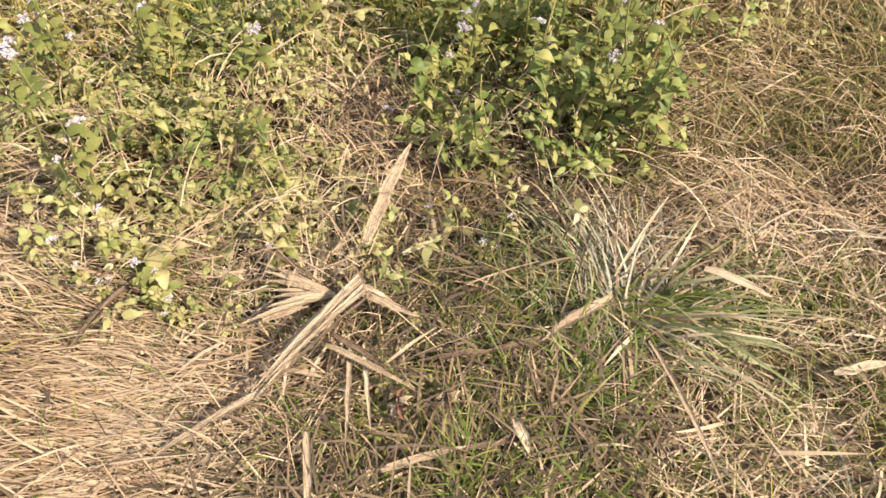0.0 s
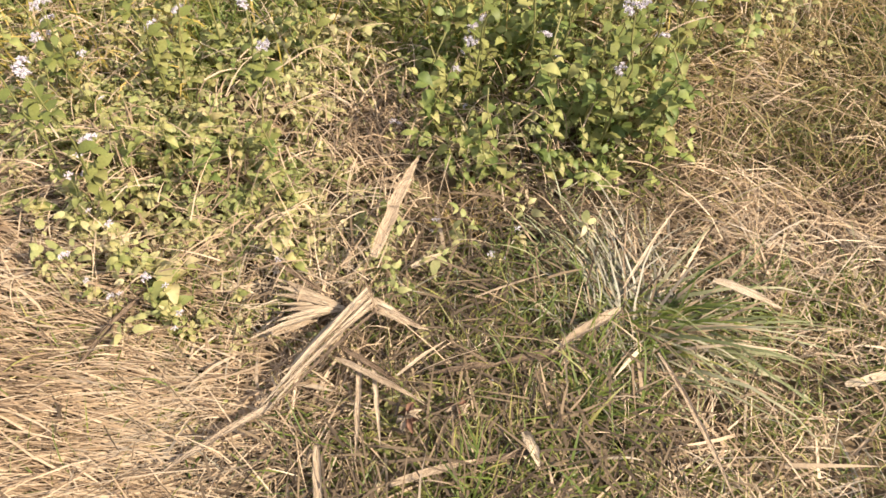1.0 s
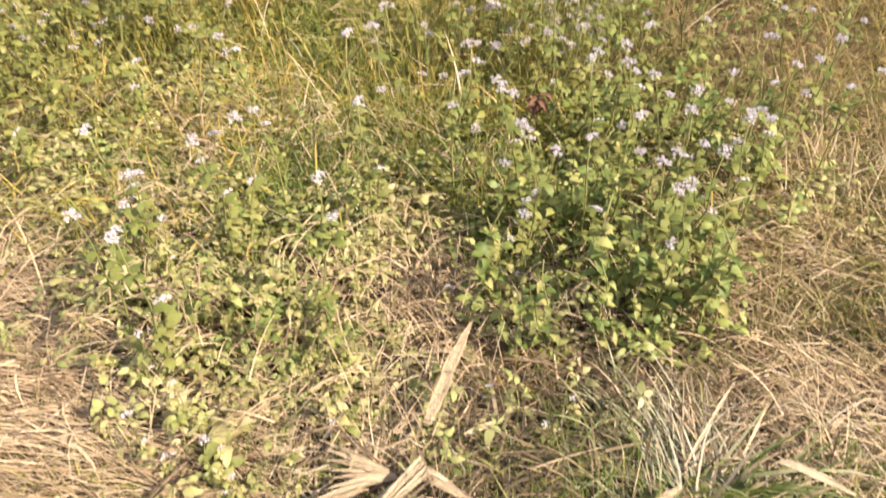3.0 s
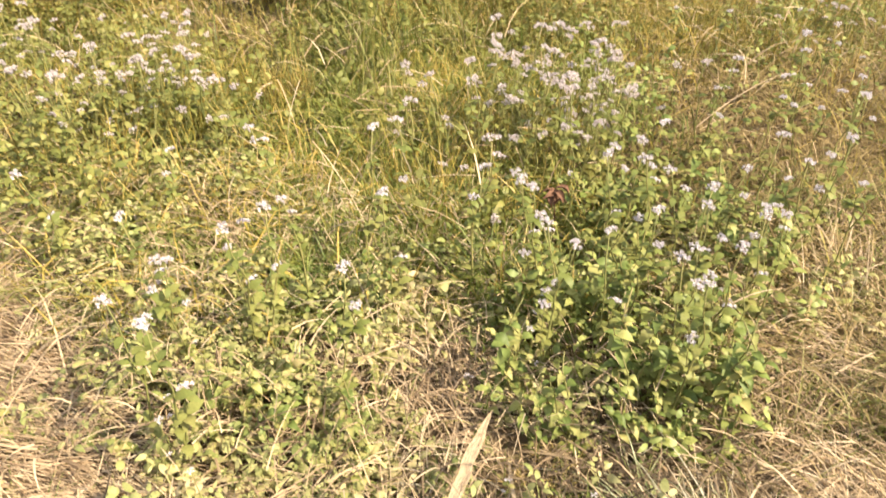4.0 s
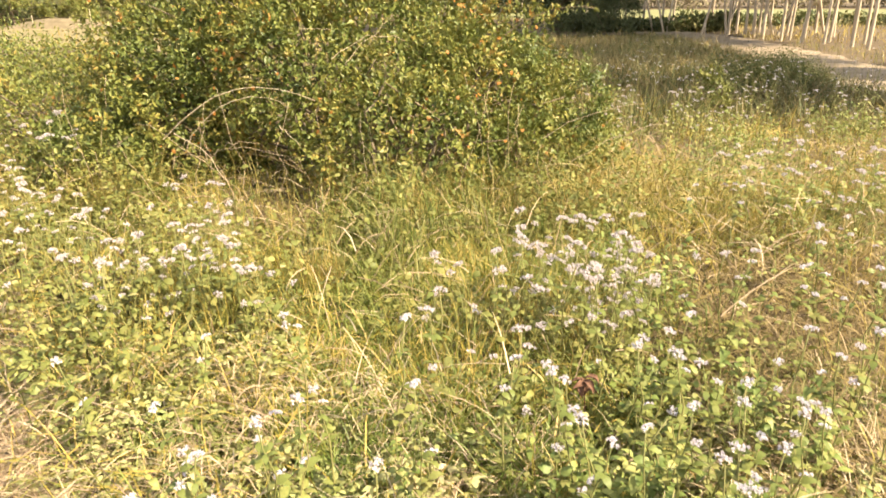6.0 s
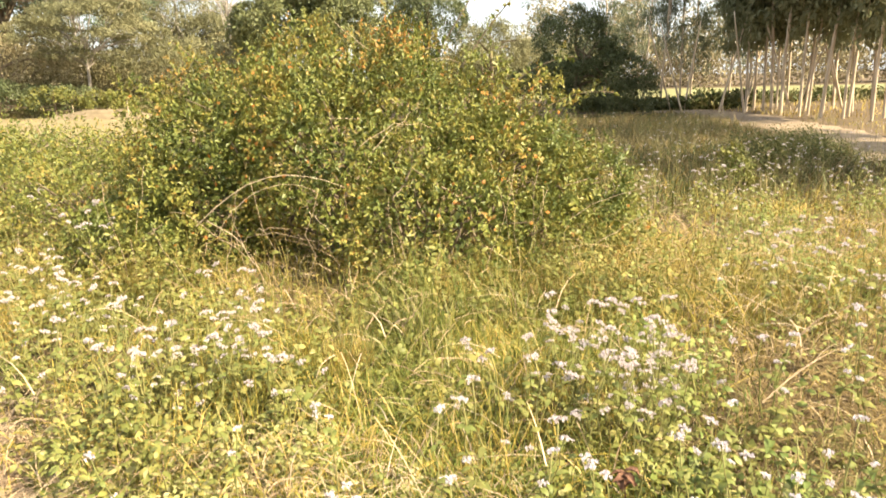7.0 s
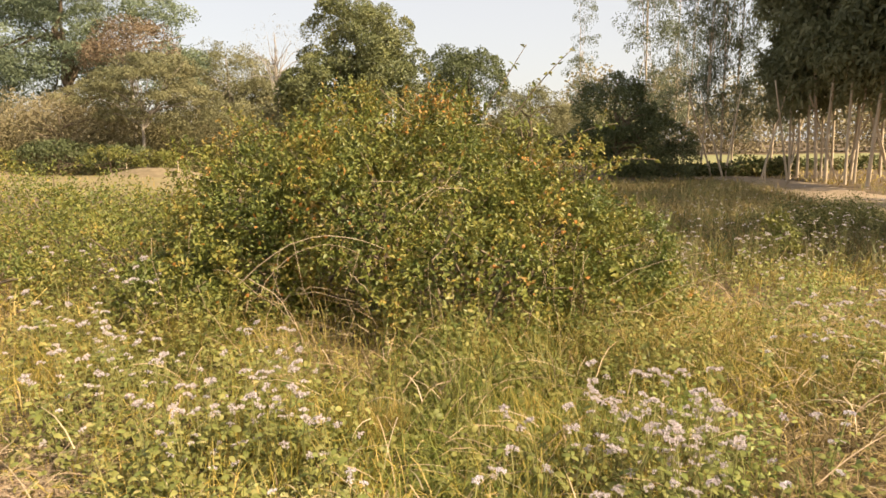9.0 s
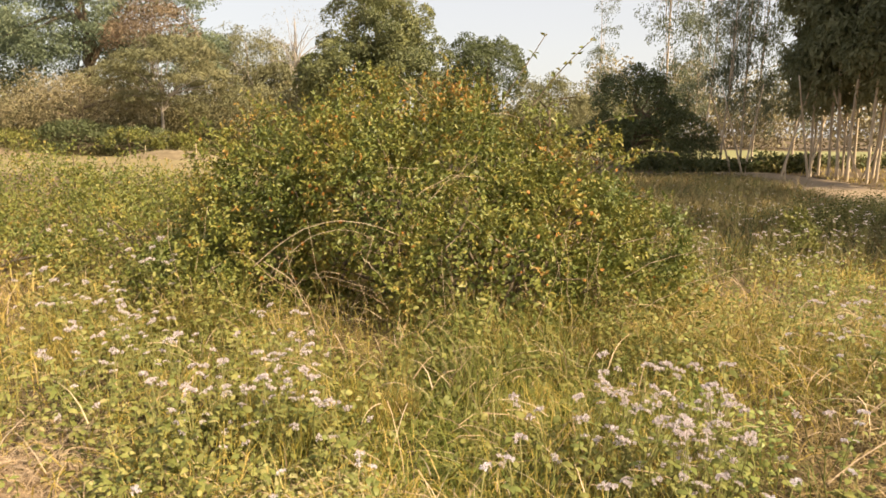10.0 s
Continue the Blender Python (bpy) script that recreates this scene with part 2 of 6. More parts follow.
def blades(pos, head, elev, length, width, droop, segs=3, roll=0.5, rng=None, swerve=0.22):
    """Curved, tapered blades: verts and triangles."""
    n = len(pos)
    rng = rng or np.random.default_rng(1)
    p = np.array(pos, float)
    r = rng.uniform(-roll, roll, n)
    side = np.stack([-np.sin(head) * np.cos(r), np.cos(head) * np.cos(r), np.sin(r)], -1)
    turn = rng.normal(0, swerve, n)
    taper = [1.0, 0.95, 0.7, 0.45, 0.3][:segs]
    rings = []
    for k in range(segs + 1):
        if k < segs:
            w = (width * taper[k] / 2)[:, None] * side
            rings += [p - w, p + w]
        else:
            rings.append(p.copy())
        e = elev - droop * k / max(1, segs - 1)
        head = head + turn
        step = (length / segs)[:, None] * np.stack([np.cos(e) * np.cos(head), np.cos(e) * np.sin(head), np.sin(e)], -1)
        p = p + step
        p[:, 2] = np.maximum(p[:, 2], 0.006)
    m = 2 * segs + 1
    V = np.stack(rings, 1).reshape(-1, 3)
    tri = []
    for k in range(segs - 1):
        a = 2 * k
        tri += [(a, a + 1, a + 3), (a, a + 3, a + 2)]
    a = 2 * (segs - 1)
    tri.append((a, a + 1, a + 2))
    F = (np.arange(n)[:, None, None] * m + np.array(tri)[None]).reshape(-1, 3)
    return V, F


def leaves(pos, way, normal, length, width, droop=0.2, rich=False):
    """Small leaves; way: towards the tip, normal: the upper face."""
    way = unit(way)
    side = unit(np.cross(normal, way))
    up = np.cross(way, side)
    L, W = np.asarray(length)[:, None], np.asarray(width)[:, None]
    if rich:
        a = pos + way * L * 0.16 + up * L * 0.03
        b = pos + way * L * 0.42 + up * L * 0.06
        c = pos + way * L * 0.74
        tip = pos + way * L - up * L * droop
        ring = [pos, a - side * W * 0.36, a + side * W * 0.36, b - side * W * 0.5, b + side * W * 0.5, c - side * W * 0.33, c + side * W * 0.33, tip]
        tri = [(0, 2, 1), (1, 2, 4), (1, 4, 3), (3, 4, 6), (3, 6, 5), (5, 6, 7)]
    else:
        a = pos + way * L * 0.45 + up * W * 0.18
        ring = [pos, a - side * W / 2, pos + way * L - up * L * droop, a + side * W / 2]
        tri = [(0, 3, 2), (0, 2, 1)]
    m = len(ring)
    V = np.stack(ring, 1).reshape(-1, 3)
    F = (np.arange(len(pos))[:, None, None] * m + np.array(tri)[None]).reshape(-1, 3)
    return V, F


def tube(points, radii, sides=6):
    pts = np.asarray(points, float)
    rad = np.asarray(radii, float)
    d = np.gradient(pts, axis=0)
    d = unit(d)
    ref = np.array([0.31, 0.17, 0.93]) if abs(d[0] @ np.array([0.31, 0.17, 0.93])) < 0.9 else np.array([1.0, 0.1, 0])
    s = unit(np.cross(d, ref))
    u = np.cross(s, d)
    ang = np.arange(sides) * 2 * np.pi / sides
    V = (pts[:, None] + rad[:, None, None] * (np.cos(ang)[None, :, None] * s[:, None] + np.sin(ang)[None, :, None] * u[:, None])).reshape(-1, 3)
    F = []
    for i in range(len(pts) - 1):
        for j in range(sides):
            a, b = i * sides + j, i * sides + (j + 1) % sides
            F += [(a, b, b + sides), (a, b + sides, a + sides)]
    k = (len(pts) - 1) * sides
    F += [(k, k + j, k + j + 1) for j in range(1, sides - 1)]
    return V, np.array(F)


def bend(a, b, sag, n=6, rng=None, wob=0.0):
    """Points from a to b with a sag (negative: an arch) and some wander."""
    t = np.linspace(0, 1, n)[:, None]
    p = np.asarray(a, float) * (1 - t) + np.asarray(b, float) * t
    p[:, 2] -= (4 * t * (1 - t))[:, 0] * sag
    if rng is not None:
        p[1:-1] += rng.normal(0, wob, (n - 2, 3))
    return p


def ground_z(x, y):
    """The gentle unevenness of the ground, which fades with distance."""
    near = np.exp(-(np.maximum(0, np.hypot(x, y - 4) - 6) / 4) ** 2)
    return near * (0.02 * np.sin(2.1 * x + 0.7) * np.sin(1.7 * y + 0.4) + 0.012 * np.sin(5.3 * x - 3.1 * y) - 0.01)


def patchy(x, y, s, seed):
    """Smooth pseudo-noise from 0 to 1."""
    r = np.random.default_rng(seed)
    v = 0
    for k in range(5):
        a, f, ph = r.uniform(0, 6.28), s * r.uniform(0.6, 2.2), r.uniform(0, 6.28)
        v = v + np.sin(f * (x * np.cos(a) + y * np.sin(a)) + ph + 1.3 * np.sin(f * 0.6 * (y * np.cos(a) - x * np.sin(a)) + ph * 2))
    return 0.5 + 0.5 * np.tanh(v * 0.6)


def spot(x, y, cx, cy, rx, ry):
    return np.exp(-((((x - cx) / rx) ** 2 + ((y - cy) / ry) ** 2) ** 1.5))


def scatter(rng, n, box, weight=None):
    """About n points in the box, thinned by weight(x, y) from 0 to 1."""
    x = rng.uniform(box[0], box[1], n)
    y = rng.uniform(box[2], box[3], n)
    if weight is not None:
        keep = rng.random(n) < weight(x, y)
        x, y = x[keep], y[keep]
    return x, y


def stuff(name, VF, mat, label, category):
    return tagged(new(name, mesh_np(name, *VF, mat)), label, category, kind="stuff")


# ---- ground ----
def axis(lo, hi, step, far):
    mid = list(np.arange(lo, hi + 1e-6, step))
    return np.array([lo - f for f in reversed(far)] + mid + [hi + f for f in far])


gx = axis(-8, 8, 0.2, [1, 3, 6, 12, 25, 60, 150, 400, 1500])
gy = axis(-2, 14, 0.2, [1, 3, 6, 12, 25, 60, 150, 400, 1500])
GX, GY = np.meshgrid(gx, gy)
GV = np.stack([GX, GY, ground_z(GX, GY)], -1).reshape(-1, 3)
w = len(gx)
q = (np.arange(len(gy) - 1)[:, None] * w + np.arange(w - 1)[None]).ravel()
GF = np.concatenate([np.stack([q, q + 1, q + w + 1], 1), np.stack([q, q + w + 1, q + w], 1)])
tagged(new("ground", mesh_np("ground", GV, GF, M_SOIL)), "brown soil with dry plant litter", "ground", kind="structure")


def ribbon(name, centre, half, z, mat, label, category):
    """A flat strip of ground along a bent centre line, with soft uneven edges."""
    rng = np.random.default_rng(len(name))
    c = np.asarray(centre, float)
    t = np.linspace(0, len(c) - 1, 40)
    c = np.stack([np.interp(t, np.arange(len(c)), c[:, 0]), np.interp(t, np.arange(len(c)), c[:, 1])], 1)
    d = unit(np.gradient(c, axis=0))
    s = np.stack([-d[:, 1], d[:, 0]], 1)
    hw = half * rng.uniform(0.82, 1.15, (40, 1))
    V = np.concatenate([np.c_[c - s * hw, np.full(40, z - 0.03)], np.c_[c - s * hw * 0.8, np.full(40, z)], np.c_[c + s * hw * 0.8, np.full(40, z)], np.c_[c + s * hw, np.full(40, z - 0.03)]])
    F = []
    for r in range(3):
        for i in range(39):
            a = r * 40 + i
            F += [(a, a + 1, a + 41), (a, a + 41, a + 40)]
    return tagged(new(name, mesh_np(name, V, F, mat)), label, category, kind="structure")


ribbon("dirt_track", [(4.5, 40), (8.0, 33), (8.9, 28), (8.7, 24), (8.3, 20), (7.8, 16.5), (7.6, 13), (8.2, 8)], 1.3, 0.02, M_TRACK, "pale dusty dirt track beside the trees", "track")
ribbon("crop_field", [(2, 64), (60, 64)], 14, 0.03, M_CROP, "light green field of young crop", "field")
ribbon("bare_field", [(-48, 36), (-24, 34), (-7, 32)], 11, 0.02, M_FIELD, "pale bare field with dry stubble", "field")


def mound(name, x, y, rx, ry, h, mat, label):
    a, r = np.meshgrid(np.linspace(0, 2 * np.pi, 25)[:-1], np.linspace(0, 1, 8))
    z = h * (1 - r**2) ** 1.3 * (1 + 0.25 * np.sin(3 * a + x) * r)
    V = np.stack([x + rx * r * np.cos(a), y + ry * r * np.sin(a), z - 0.03], -1).reshape(-1, 3)
    F = []
    for i in range(7):
        for j in range(24):
            b, c = i * 24 + j, i * 24 + (j + 1) % 24
            F += [(b, c, c + 24), (b, c + 24, b + 24)]
    return tagged(new(name, mesh_np(name, V, F, mat)), label, "bank", kind="structure")


mound("earth_bank", -19.2, 36.5, 3.4, 1.2, 0.5, M_BANK, "low bank of pale dry earth")
mound("earth_bank", -33, 39, 7, 1.4, 0.45, M_BANK, "low bank of pale dry earth")



def off_track(x, y):
    """One away from the dirt track, nought on it."""
    return (np.abs(x - np.interp(y, [8, 13, 16.5, 20, 24, 28, 33, 40], [8.2, 7.6, 7.8, 8.3, 8.7, 8.9, 8.0, 4.5])) > 1.2) * 1.0


# ---- grass and straw ----
rng = np.random.default_rng(7)


def soft_edge(x, y):
    """Thins the near straw out towards the coarser straw round about."""
    return np.clip((x + 3.1 + 0.3 * np.sin(4 * y)) / 0.9, 0, 1) * np.clip((2.9 + 0.3 * np.sin(5 * y) - x) / 0.9, 0, 1) * np.clip((y - 1.1 - 0.15 * np.sin(4 * x)) / 0.6, 0, 1)


def lawn(name, n, box, weight, head, elev, length, width, droop, mat, label, category, segs=3, lift=0.0):
    x, y = scatter(rng, n, box, weight)
    k = len(x)
    pos = np.stack([x, y, ground_z(x, y) + rng.uniform(0, 1, k) * lift], 1)
    h = head(x, y, k)
    return stuff(name, blades(pos, h, rng.uniform(*elev, k), rng.uniform(*length, k) * rng.uniform(0.6, 1, k), rng.uniform(*width, k), rng.uniform(*droop, k), segs, 0.6, rng, 0.07 if mat in (M_STRAW, M_ROT) else 0.2), mat, label, category)


def any_way(x, y, k):
    return rng.uniform(0, 2 * np.pi, k)


def combed(x, y, k):
    """Straw trodden along one way on the left, whorled elsewhere."""
    left = 1 / (1 + np.exp((x + 0.12) * 14))
    whorl = 6.3 * patchy(x, y, 1.6, 5)
    h = np.where(rng.random(k) < left, 0.12 + 0.9 * (patchy(x, y, 2, 9) - 0.5) + rng.normal(0, 0.2, k), whorl + rng.normal(0, 0.9, k))
    return h + np.where(rng.random(k) < 0.5, np.pi, 0)


def trodden(x, y):
    """The strip of combed straw along the left of the leafy patch."""
    return 1 / (1 + np.exp(np.clip((x + 0.62 + 0.75 * (y - 2.84)) / 0.07, -30, 30))) * (1 - 1 / (1 + np.exp(np.clip((4.35 + 0.2 * np.sin(2.7 * x) - y) / 0.2, -30, 30)))) * np.clip((x + 3.6 + 0.4 * np.sin(3 * y)) / 1.2, 0, 1)


def leafy(x, y):
    """Where the low leafy weeds stand close to the path."""
    a = spot(x, y, -0.32, 3.1, 0.62, 0.55) + spot(x, y, 0.0, 2.95, 0.3, 0.38) + spot(x, y, -0.7, 3.75, 0.8, 0.55)
    b = spot(x, y, 0.68, 3.12, 0.33, 0.36) + spot(x, y, 1.05, 3.45, 0.5, 0.4)
    return np.clip(a + b, 0, 1) * (1 - 0.95 * trodden(x, y))


def strip_dry(x, y):
    return spot(x, y, 0.28, 3.14, 0.14, 0.38)


def worn(x, y):
    """The trodden straw ground on the left and in front."""
    return np.clip(trodden(x, y) + spot(x, y, -0.4, 2.2, 0.55, 0.45) + spot(x, y, 1.35, 2.75, 0.55, 0.5) + (y < 2.7) * 0.8, 0, 1)


def lush(x, y):
    """Where short green grass comes through the straw."""
    return np.clip(0.75 * spot(x, y, 0.58, 2.5, 0.32, 0.24) + 0.5 * spot(x, y, 0.72, 2.12, 0.42, 0.26) + 0.7 * spot(x, y, 1.2, 2.47, 0.17, 0.08) + 0.6 * spot(x, y, -0.35, 2.5, 0.3, 0.1) + spot(x, y, 1.35, 2.15, 0.4, 0.28) * 0.8 + 0.6 * spot(x, y, 0.35, 2.15, 0.3, 0.22) + 0.6 * spot(x, y, 1.7, 3.1, 0.5, 0.35), 0, 1)


lawn("straw_litter", 84000, (-3.0, 2.8, 1.2, 4.3), lambda x, y: np.clip(0.25 + 0.75 * worn(x, y) + strip_dry(x, y) - 0.5 * leafy(x, y) - 0.7 * lush(x, y) - spot(x, y, 0.88, 2.4, 0.2, 0.14) - 0.85 * spot(x, y, 0.6, 2.64, 0.36, 0.26) - 0.55 * spot(x, y, 0.33, 2.15, 0.34, 0.26) - 0.6 * spot(x, y, 1.5, 3.15, 0.6, 0.4), 0.05, 1) * (0.5 + 0.5 * patchy(x, y, 5, 3)) * soft_edge(x, y),
     combed, (0.0, 0.4), (0.05, 0.2), (0.0016, 0.0055), (0.0, 0.6), M_STRAW, "tan dry straw lying matted on the ground", "straw", 3, 0.05)
lawn("broad_straw", 2000, (-1.6, 2.0, 1.7, 3.4), lambda x, y: np.clip(0.2 + 0.8 * worn(x, y) - 0.8 * spot(x, y, -0.6, 2.2, 0.7, 0.6), 0.02, 1) * (1 - 0.7 * leafy(x, y)) * (1 - 0.8 * lush(x, y)) * (1 - 0.8 * spot(x, y, 0.6, 2.6, 0.35, 0.25)) * (1 - 0.7 * spot(x, y, 1.2, 3.15, 0.7, 0.35)),
     combed, (0.0, 0.35), (0.08, 0.2), (0.005, 0.009), (0.0, 0.5), M_STRAW, "broad flat pieces of dry straw", "straw", 3, 0.06)
lawn("rotting_straw", 17000, (-0.6, 1.8, 1.8, 3.2), lambda x, y: np.clip(0.12 + 1.0 * spot(x, y, 0.36, 2.22, 0.42, 0.34) + 0.8 * spot(x, y, 0.6, 2.65, 0.4, 0.22), 0, 1) * (0.25 + 0.75 * patchy(x, y, 9, 83)), any_way, (0.0, 0.4), (0.05, 0.17), (0.0025, 0.006), (0.0, 0.6), M_ROT, "dark rotting straw and stalks", "straw", 3, 0.075)
lawn("fine_straw", 60000, (-3.0, 2.8, 1.2, 3.7), lambda x, y: np.clip(0.15 + worn(x, y) + strip_dry(x, y) - 0.6 * lush(x, y) - 0.85 * spot(x, y, 0.6, 2.64, 0.36, 0.26) - 0.55 * spot(x, y, 0.33, 2.15, 0.34, 0.26) - 0.6 * spot(x, y, 1.5, 3.15, 0.6, 0.4), 0.08, 1) * (1 - 0.7 * leafy(x, y)) * soft_edge(x, y),
     combed, (0.0, 0.5), (0.03, 0.11), (0.001, 0.0024), (0.0, 0.6), M_STRAW, "fine chaff of broken straw", "straw", 2, 0.065)
lawn("straw_tangle", 5000, (-1.6, 2.0, 1.8, 3.9), lambda x, y: np.clip(0.3 + strip_dry(x, y) * 2 + 0.5 * worn(x, y) - 0.6 * spot(x, y, -0.5, 2.2, 0.5, 0.4) - 0.5 * lush(x, y) - 0.5 * spot(x, y, 1.2, 3.15, 0.7, 0.35), 0.03, 1),
     any_way, (0.15, 0.9), (0.10, 0.28), (0.0016, 0.0036), (0.5, 1.5), M_STRAW, "loose arching dry grass stems", "straw", 4, 0.05)
lawn("weed_straw", 15000, (-1.3, 1.6, 2.5, 4.2), lambda x, y: leafy(x, y) * np.where(x > 0.35, 0.4, 1) * (0.15 + 0.85 * patchy(x, y, 5, 48)), any_way, (-0.1, 0.7), (0.08, 0.24), (0.0018, 0.004), (0.3, 1.3), M_STRAW, "dry stems lying among the weeds", "straw", 4, 0.17)
lawn("green_grass", 62000, (-1.4, 2.2, 1.5, 3.6), lambda x, y: np.clip(0.09 + 0.8 * lush(x, y), 0, 1) * (0.35 + 0.65 * patchy(x, y, 7, 12)),
     any_way, (0.25, 1.25), (0.05, 0.17), (0.002, 0.0045), (0.2, 1.3), M_GREEN, "short green grass among straw", "grass", 3, 0.02)
lawn("grey_grass", 9000, (-1.2, 1.8, 1.6, 3.3), lambda x, y: np.clip(0.1 + spot(x, y, 0.8, 2.58, 0.2, 0.2) + 0.6 * spot(x, y, 0.55, 2.5, 0.3, 0.2), 0, 1) * patchy(x, y, 6, 44),
     lambda x, y, k: -1.3 + rng.normal(0, 0.7, k), (0.1, 0.7), (0.09, 0.24), (0.002, 0.0045), (0.3, 1.0), M_GREY, "grey-green wilted grass blades", "grass", 3, 0.02)


def bare(x, y):
    """The trodden litter before the hollow of the bush."""
    return spot(x, y, -0.95, 6.0, 0.6, 0.42)


def golden(x, y):
    return np.clip(spot(x, y, 1.7, 6.9, 1.0, 1.1) + spot(x, y, 2.9, 6.2, 1.0, 1.4) + 0.6 * spot(x, y, 2.1, 5.4, 0.6, 0.6), 0, 1)


def brown(x, y):
    """Where the grass has died back to brown, and is darkened for shade as well."""
    return np.clip(spot(x, y, 1.75, 4.65, 0.55, 0.55) + spot(x, y, 1.5, 4.0, 0.55, 0.5) + 0.8 * spot(x, y, 2.2, 5.0, 0.6, 0.5) + 0.8 * spot(x, y, 1.45, 3.25, 0.5, 0.45) + 0.6 * spot(x, y, 2.9, 5.6, 0.6, 0.5), 0, 1)


lawn("hollow_litter", 5000, (-1.8, 0.0, 5.3, 6.8), bare, any_way, (0.0, 0.35), (0.1, 0.34), (0.0025, 0.005), (0.0, 0.6), M_BROWNGRASS, "brown litter before the hollow of the bush", "litter", 3, 0.04)
# dead grass whose brown patches also stand in for shade
lawn("dead_grass", 26000, (0.8, 3.8, 2.6, 6.4), brown, any_way, (0.0, 0.9), (0.12, 0.4), (0.0025, 0.0055), (0.2, 1.4), M_BROWNGRASS, "brown dead grass, dark patches standing in for shade", "grass", 3, 0.1)
lawn("meadow_grass", 150000, (-5.5, 5.5, 3.2, 9.5), lambda x, y: np.clip(0.35 + 0.5 * spot(x, y, 0, 3.9, 0.7, 0.7) + 0.12 * golden(x, y), 0, 1) * (0.3 + 0.7 * patchy(x, y, 3, 21)) * (0.28 + 0.85 * patchy(x, y, 8, 23) ** 1.3) * (1 - 0.6 * worn(x, y)) * (1 - 0.85 * brown(x, y)) * (1 - 0.9 * bare(x, y)),
     any_way, (0.5, 1.45), (0.16, 0.5), (0.003, 0.008), (0.4, 2.2), M_MEADOW, "yellow-green meadow grass", "grass", 3)
lawn("fresh_grass", 42000, (-1.2, 1.2, 3.2, 5.6), lambda x, y: np.clip(spot(x, y, 0.0, 3.9, 0.65, 0.6) + 0.8 * spot(x, y, 0.1, 5.2, 0.9, 0.5) + spot(x, y, 0.35, 3.45, 0.25, 0.2), 0, 1) * (0.3 + 0.7 * patchy(x, y, 8, 31)),
     any_way, (0.6, 1.45), (0.12, 0.30), (0.003, 0.006), (0.4, 1.4), M_FRESH, "fresh green grass blades", "grass", 3)
lawn("long_edge_straw", 6500, (-3.4, -0.6, 2.4, 4.8), lambda x, y: np.clip(trodden(x, y) * spot(x, y, -1.3, 3.6, 1.4, 0.9) + spot(x, y, -1.25, 3.6, 0.35, 0.45) + spot(x, y, -1.85, 4.2, 0.35, 0.3), 0, 1), lambda x, y, k: 0.4 + rng.normal(0, 0.5, k), (0.2, 1.0), (0.2, 0.46), (0.002, 0.004), (0.5, 1.6), M_STRAW, "long yellow straw leaning at the edge of the weeds", "straw", 4, 0.05)
lawn("combed_straw", 42000, (-3.6, 0.1, 1.4, 4.8), lambda x, y: np.clip(trodden(x, y) * (y > 2.3) + spot(x, y, -0.42, 2.2, 0.42, 0.36), 0, 1) * soft_edge(x, y), lambda x, y, k: np.where(y > 2.5, -0.5, 0.35 * (2.25 - y) * 2) + rng.normal(0, 0.22, k) + np.where(rng.random(k) < 0.25, np.pi, 0), (0.05, 0.5), (0.12, 0.34), (0.0014, 0.0032), (0.5, 1.3), M_STRAW, "long pale straw combed to one side", "straw", 4, 0.04)
lawn("base_grass", 4500, (-3.2, 1.6, 5.3, 6.9), lambda x, y: spot(x, y, -0.7, 6.2, 2.2, 0.5) * (0.25 + 0.75 * patchy(x, y, 5, 37)) * (1 - bare(x, y)) * (np.hypot(x + 1.25, y - 6.25) > 0.55), any_way, (0.9, 1.5), (0.25, 0.8), (0.0025, 0.005), (0.2, 1.4), M_GOLD, "tall dry grass along the foot of the bush", "grass", 4)
lawn("golden_grass", 30000, (-1.5, 5, 3.0, 10.5), lambda x, y: golden(x, y) * (0.1 + 0.9 * patchy(x, y, 5, 39) ** 1.5), any_way, (0.5, 1.45), (0.25, 0.62), (0.0032, 0.007), (0.5, 2.3), M_GOLD, "tall golden dry grass", "grass", 4)
lawn("dry_foot_stems", 1300, (-3.4, -1.0, 5.6, 7.0), lambda x, y: spot(x, y, -2.15, 6.35, 0.85, 0.4) * (0.3 + 0.7 * patchy(x, y, 6, 107)), any_way, (0.6, 1.5), (0.35, 0.9), (0.003, 0.006), (0.2, 1.8), M_GOLD, "tall dry brown stems at the foot of the bush", "grass", 4)
lawn("dry_side_stems", 2600, (-0.6, 2.2, 5.5, 7.2), lambda x, y: np.clip(spot(x, y, 1.15, 6.4, 0.6, 0.55) + 0.4 * spot(x, y, 0.4, 5.95, 0.8, 0.3), 0, 1), any_way, (0.8, 1.5), (0.4, 0.9), (0.003, 0.006), (0.4, 2.0), M_GOLD, "tall arching dry stems beside the bush", "grass", 4)
lawn("green_foot_stems", 4200, (-0.9, 1.5, 4.6, 6.6), lambda x, y: np.clip(spot(x, y, -0.15, 5.4, 0.5, 0.6) + spot(x, y, 0.35, 5.95, 0.95, 0.35), 0, 1) * (0.15 + 0.85 * patchy(x, y, 6, 103) ** 1.5), any_way, (1.0, 1.55), (0.3, 0.8), (0.0035, 0.007), (0.0, 1.2), M_GREEN, "tall green stems in front of the bush", "grass", 4)
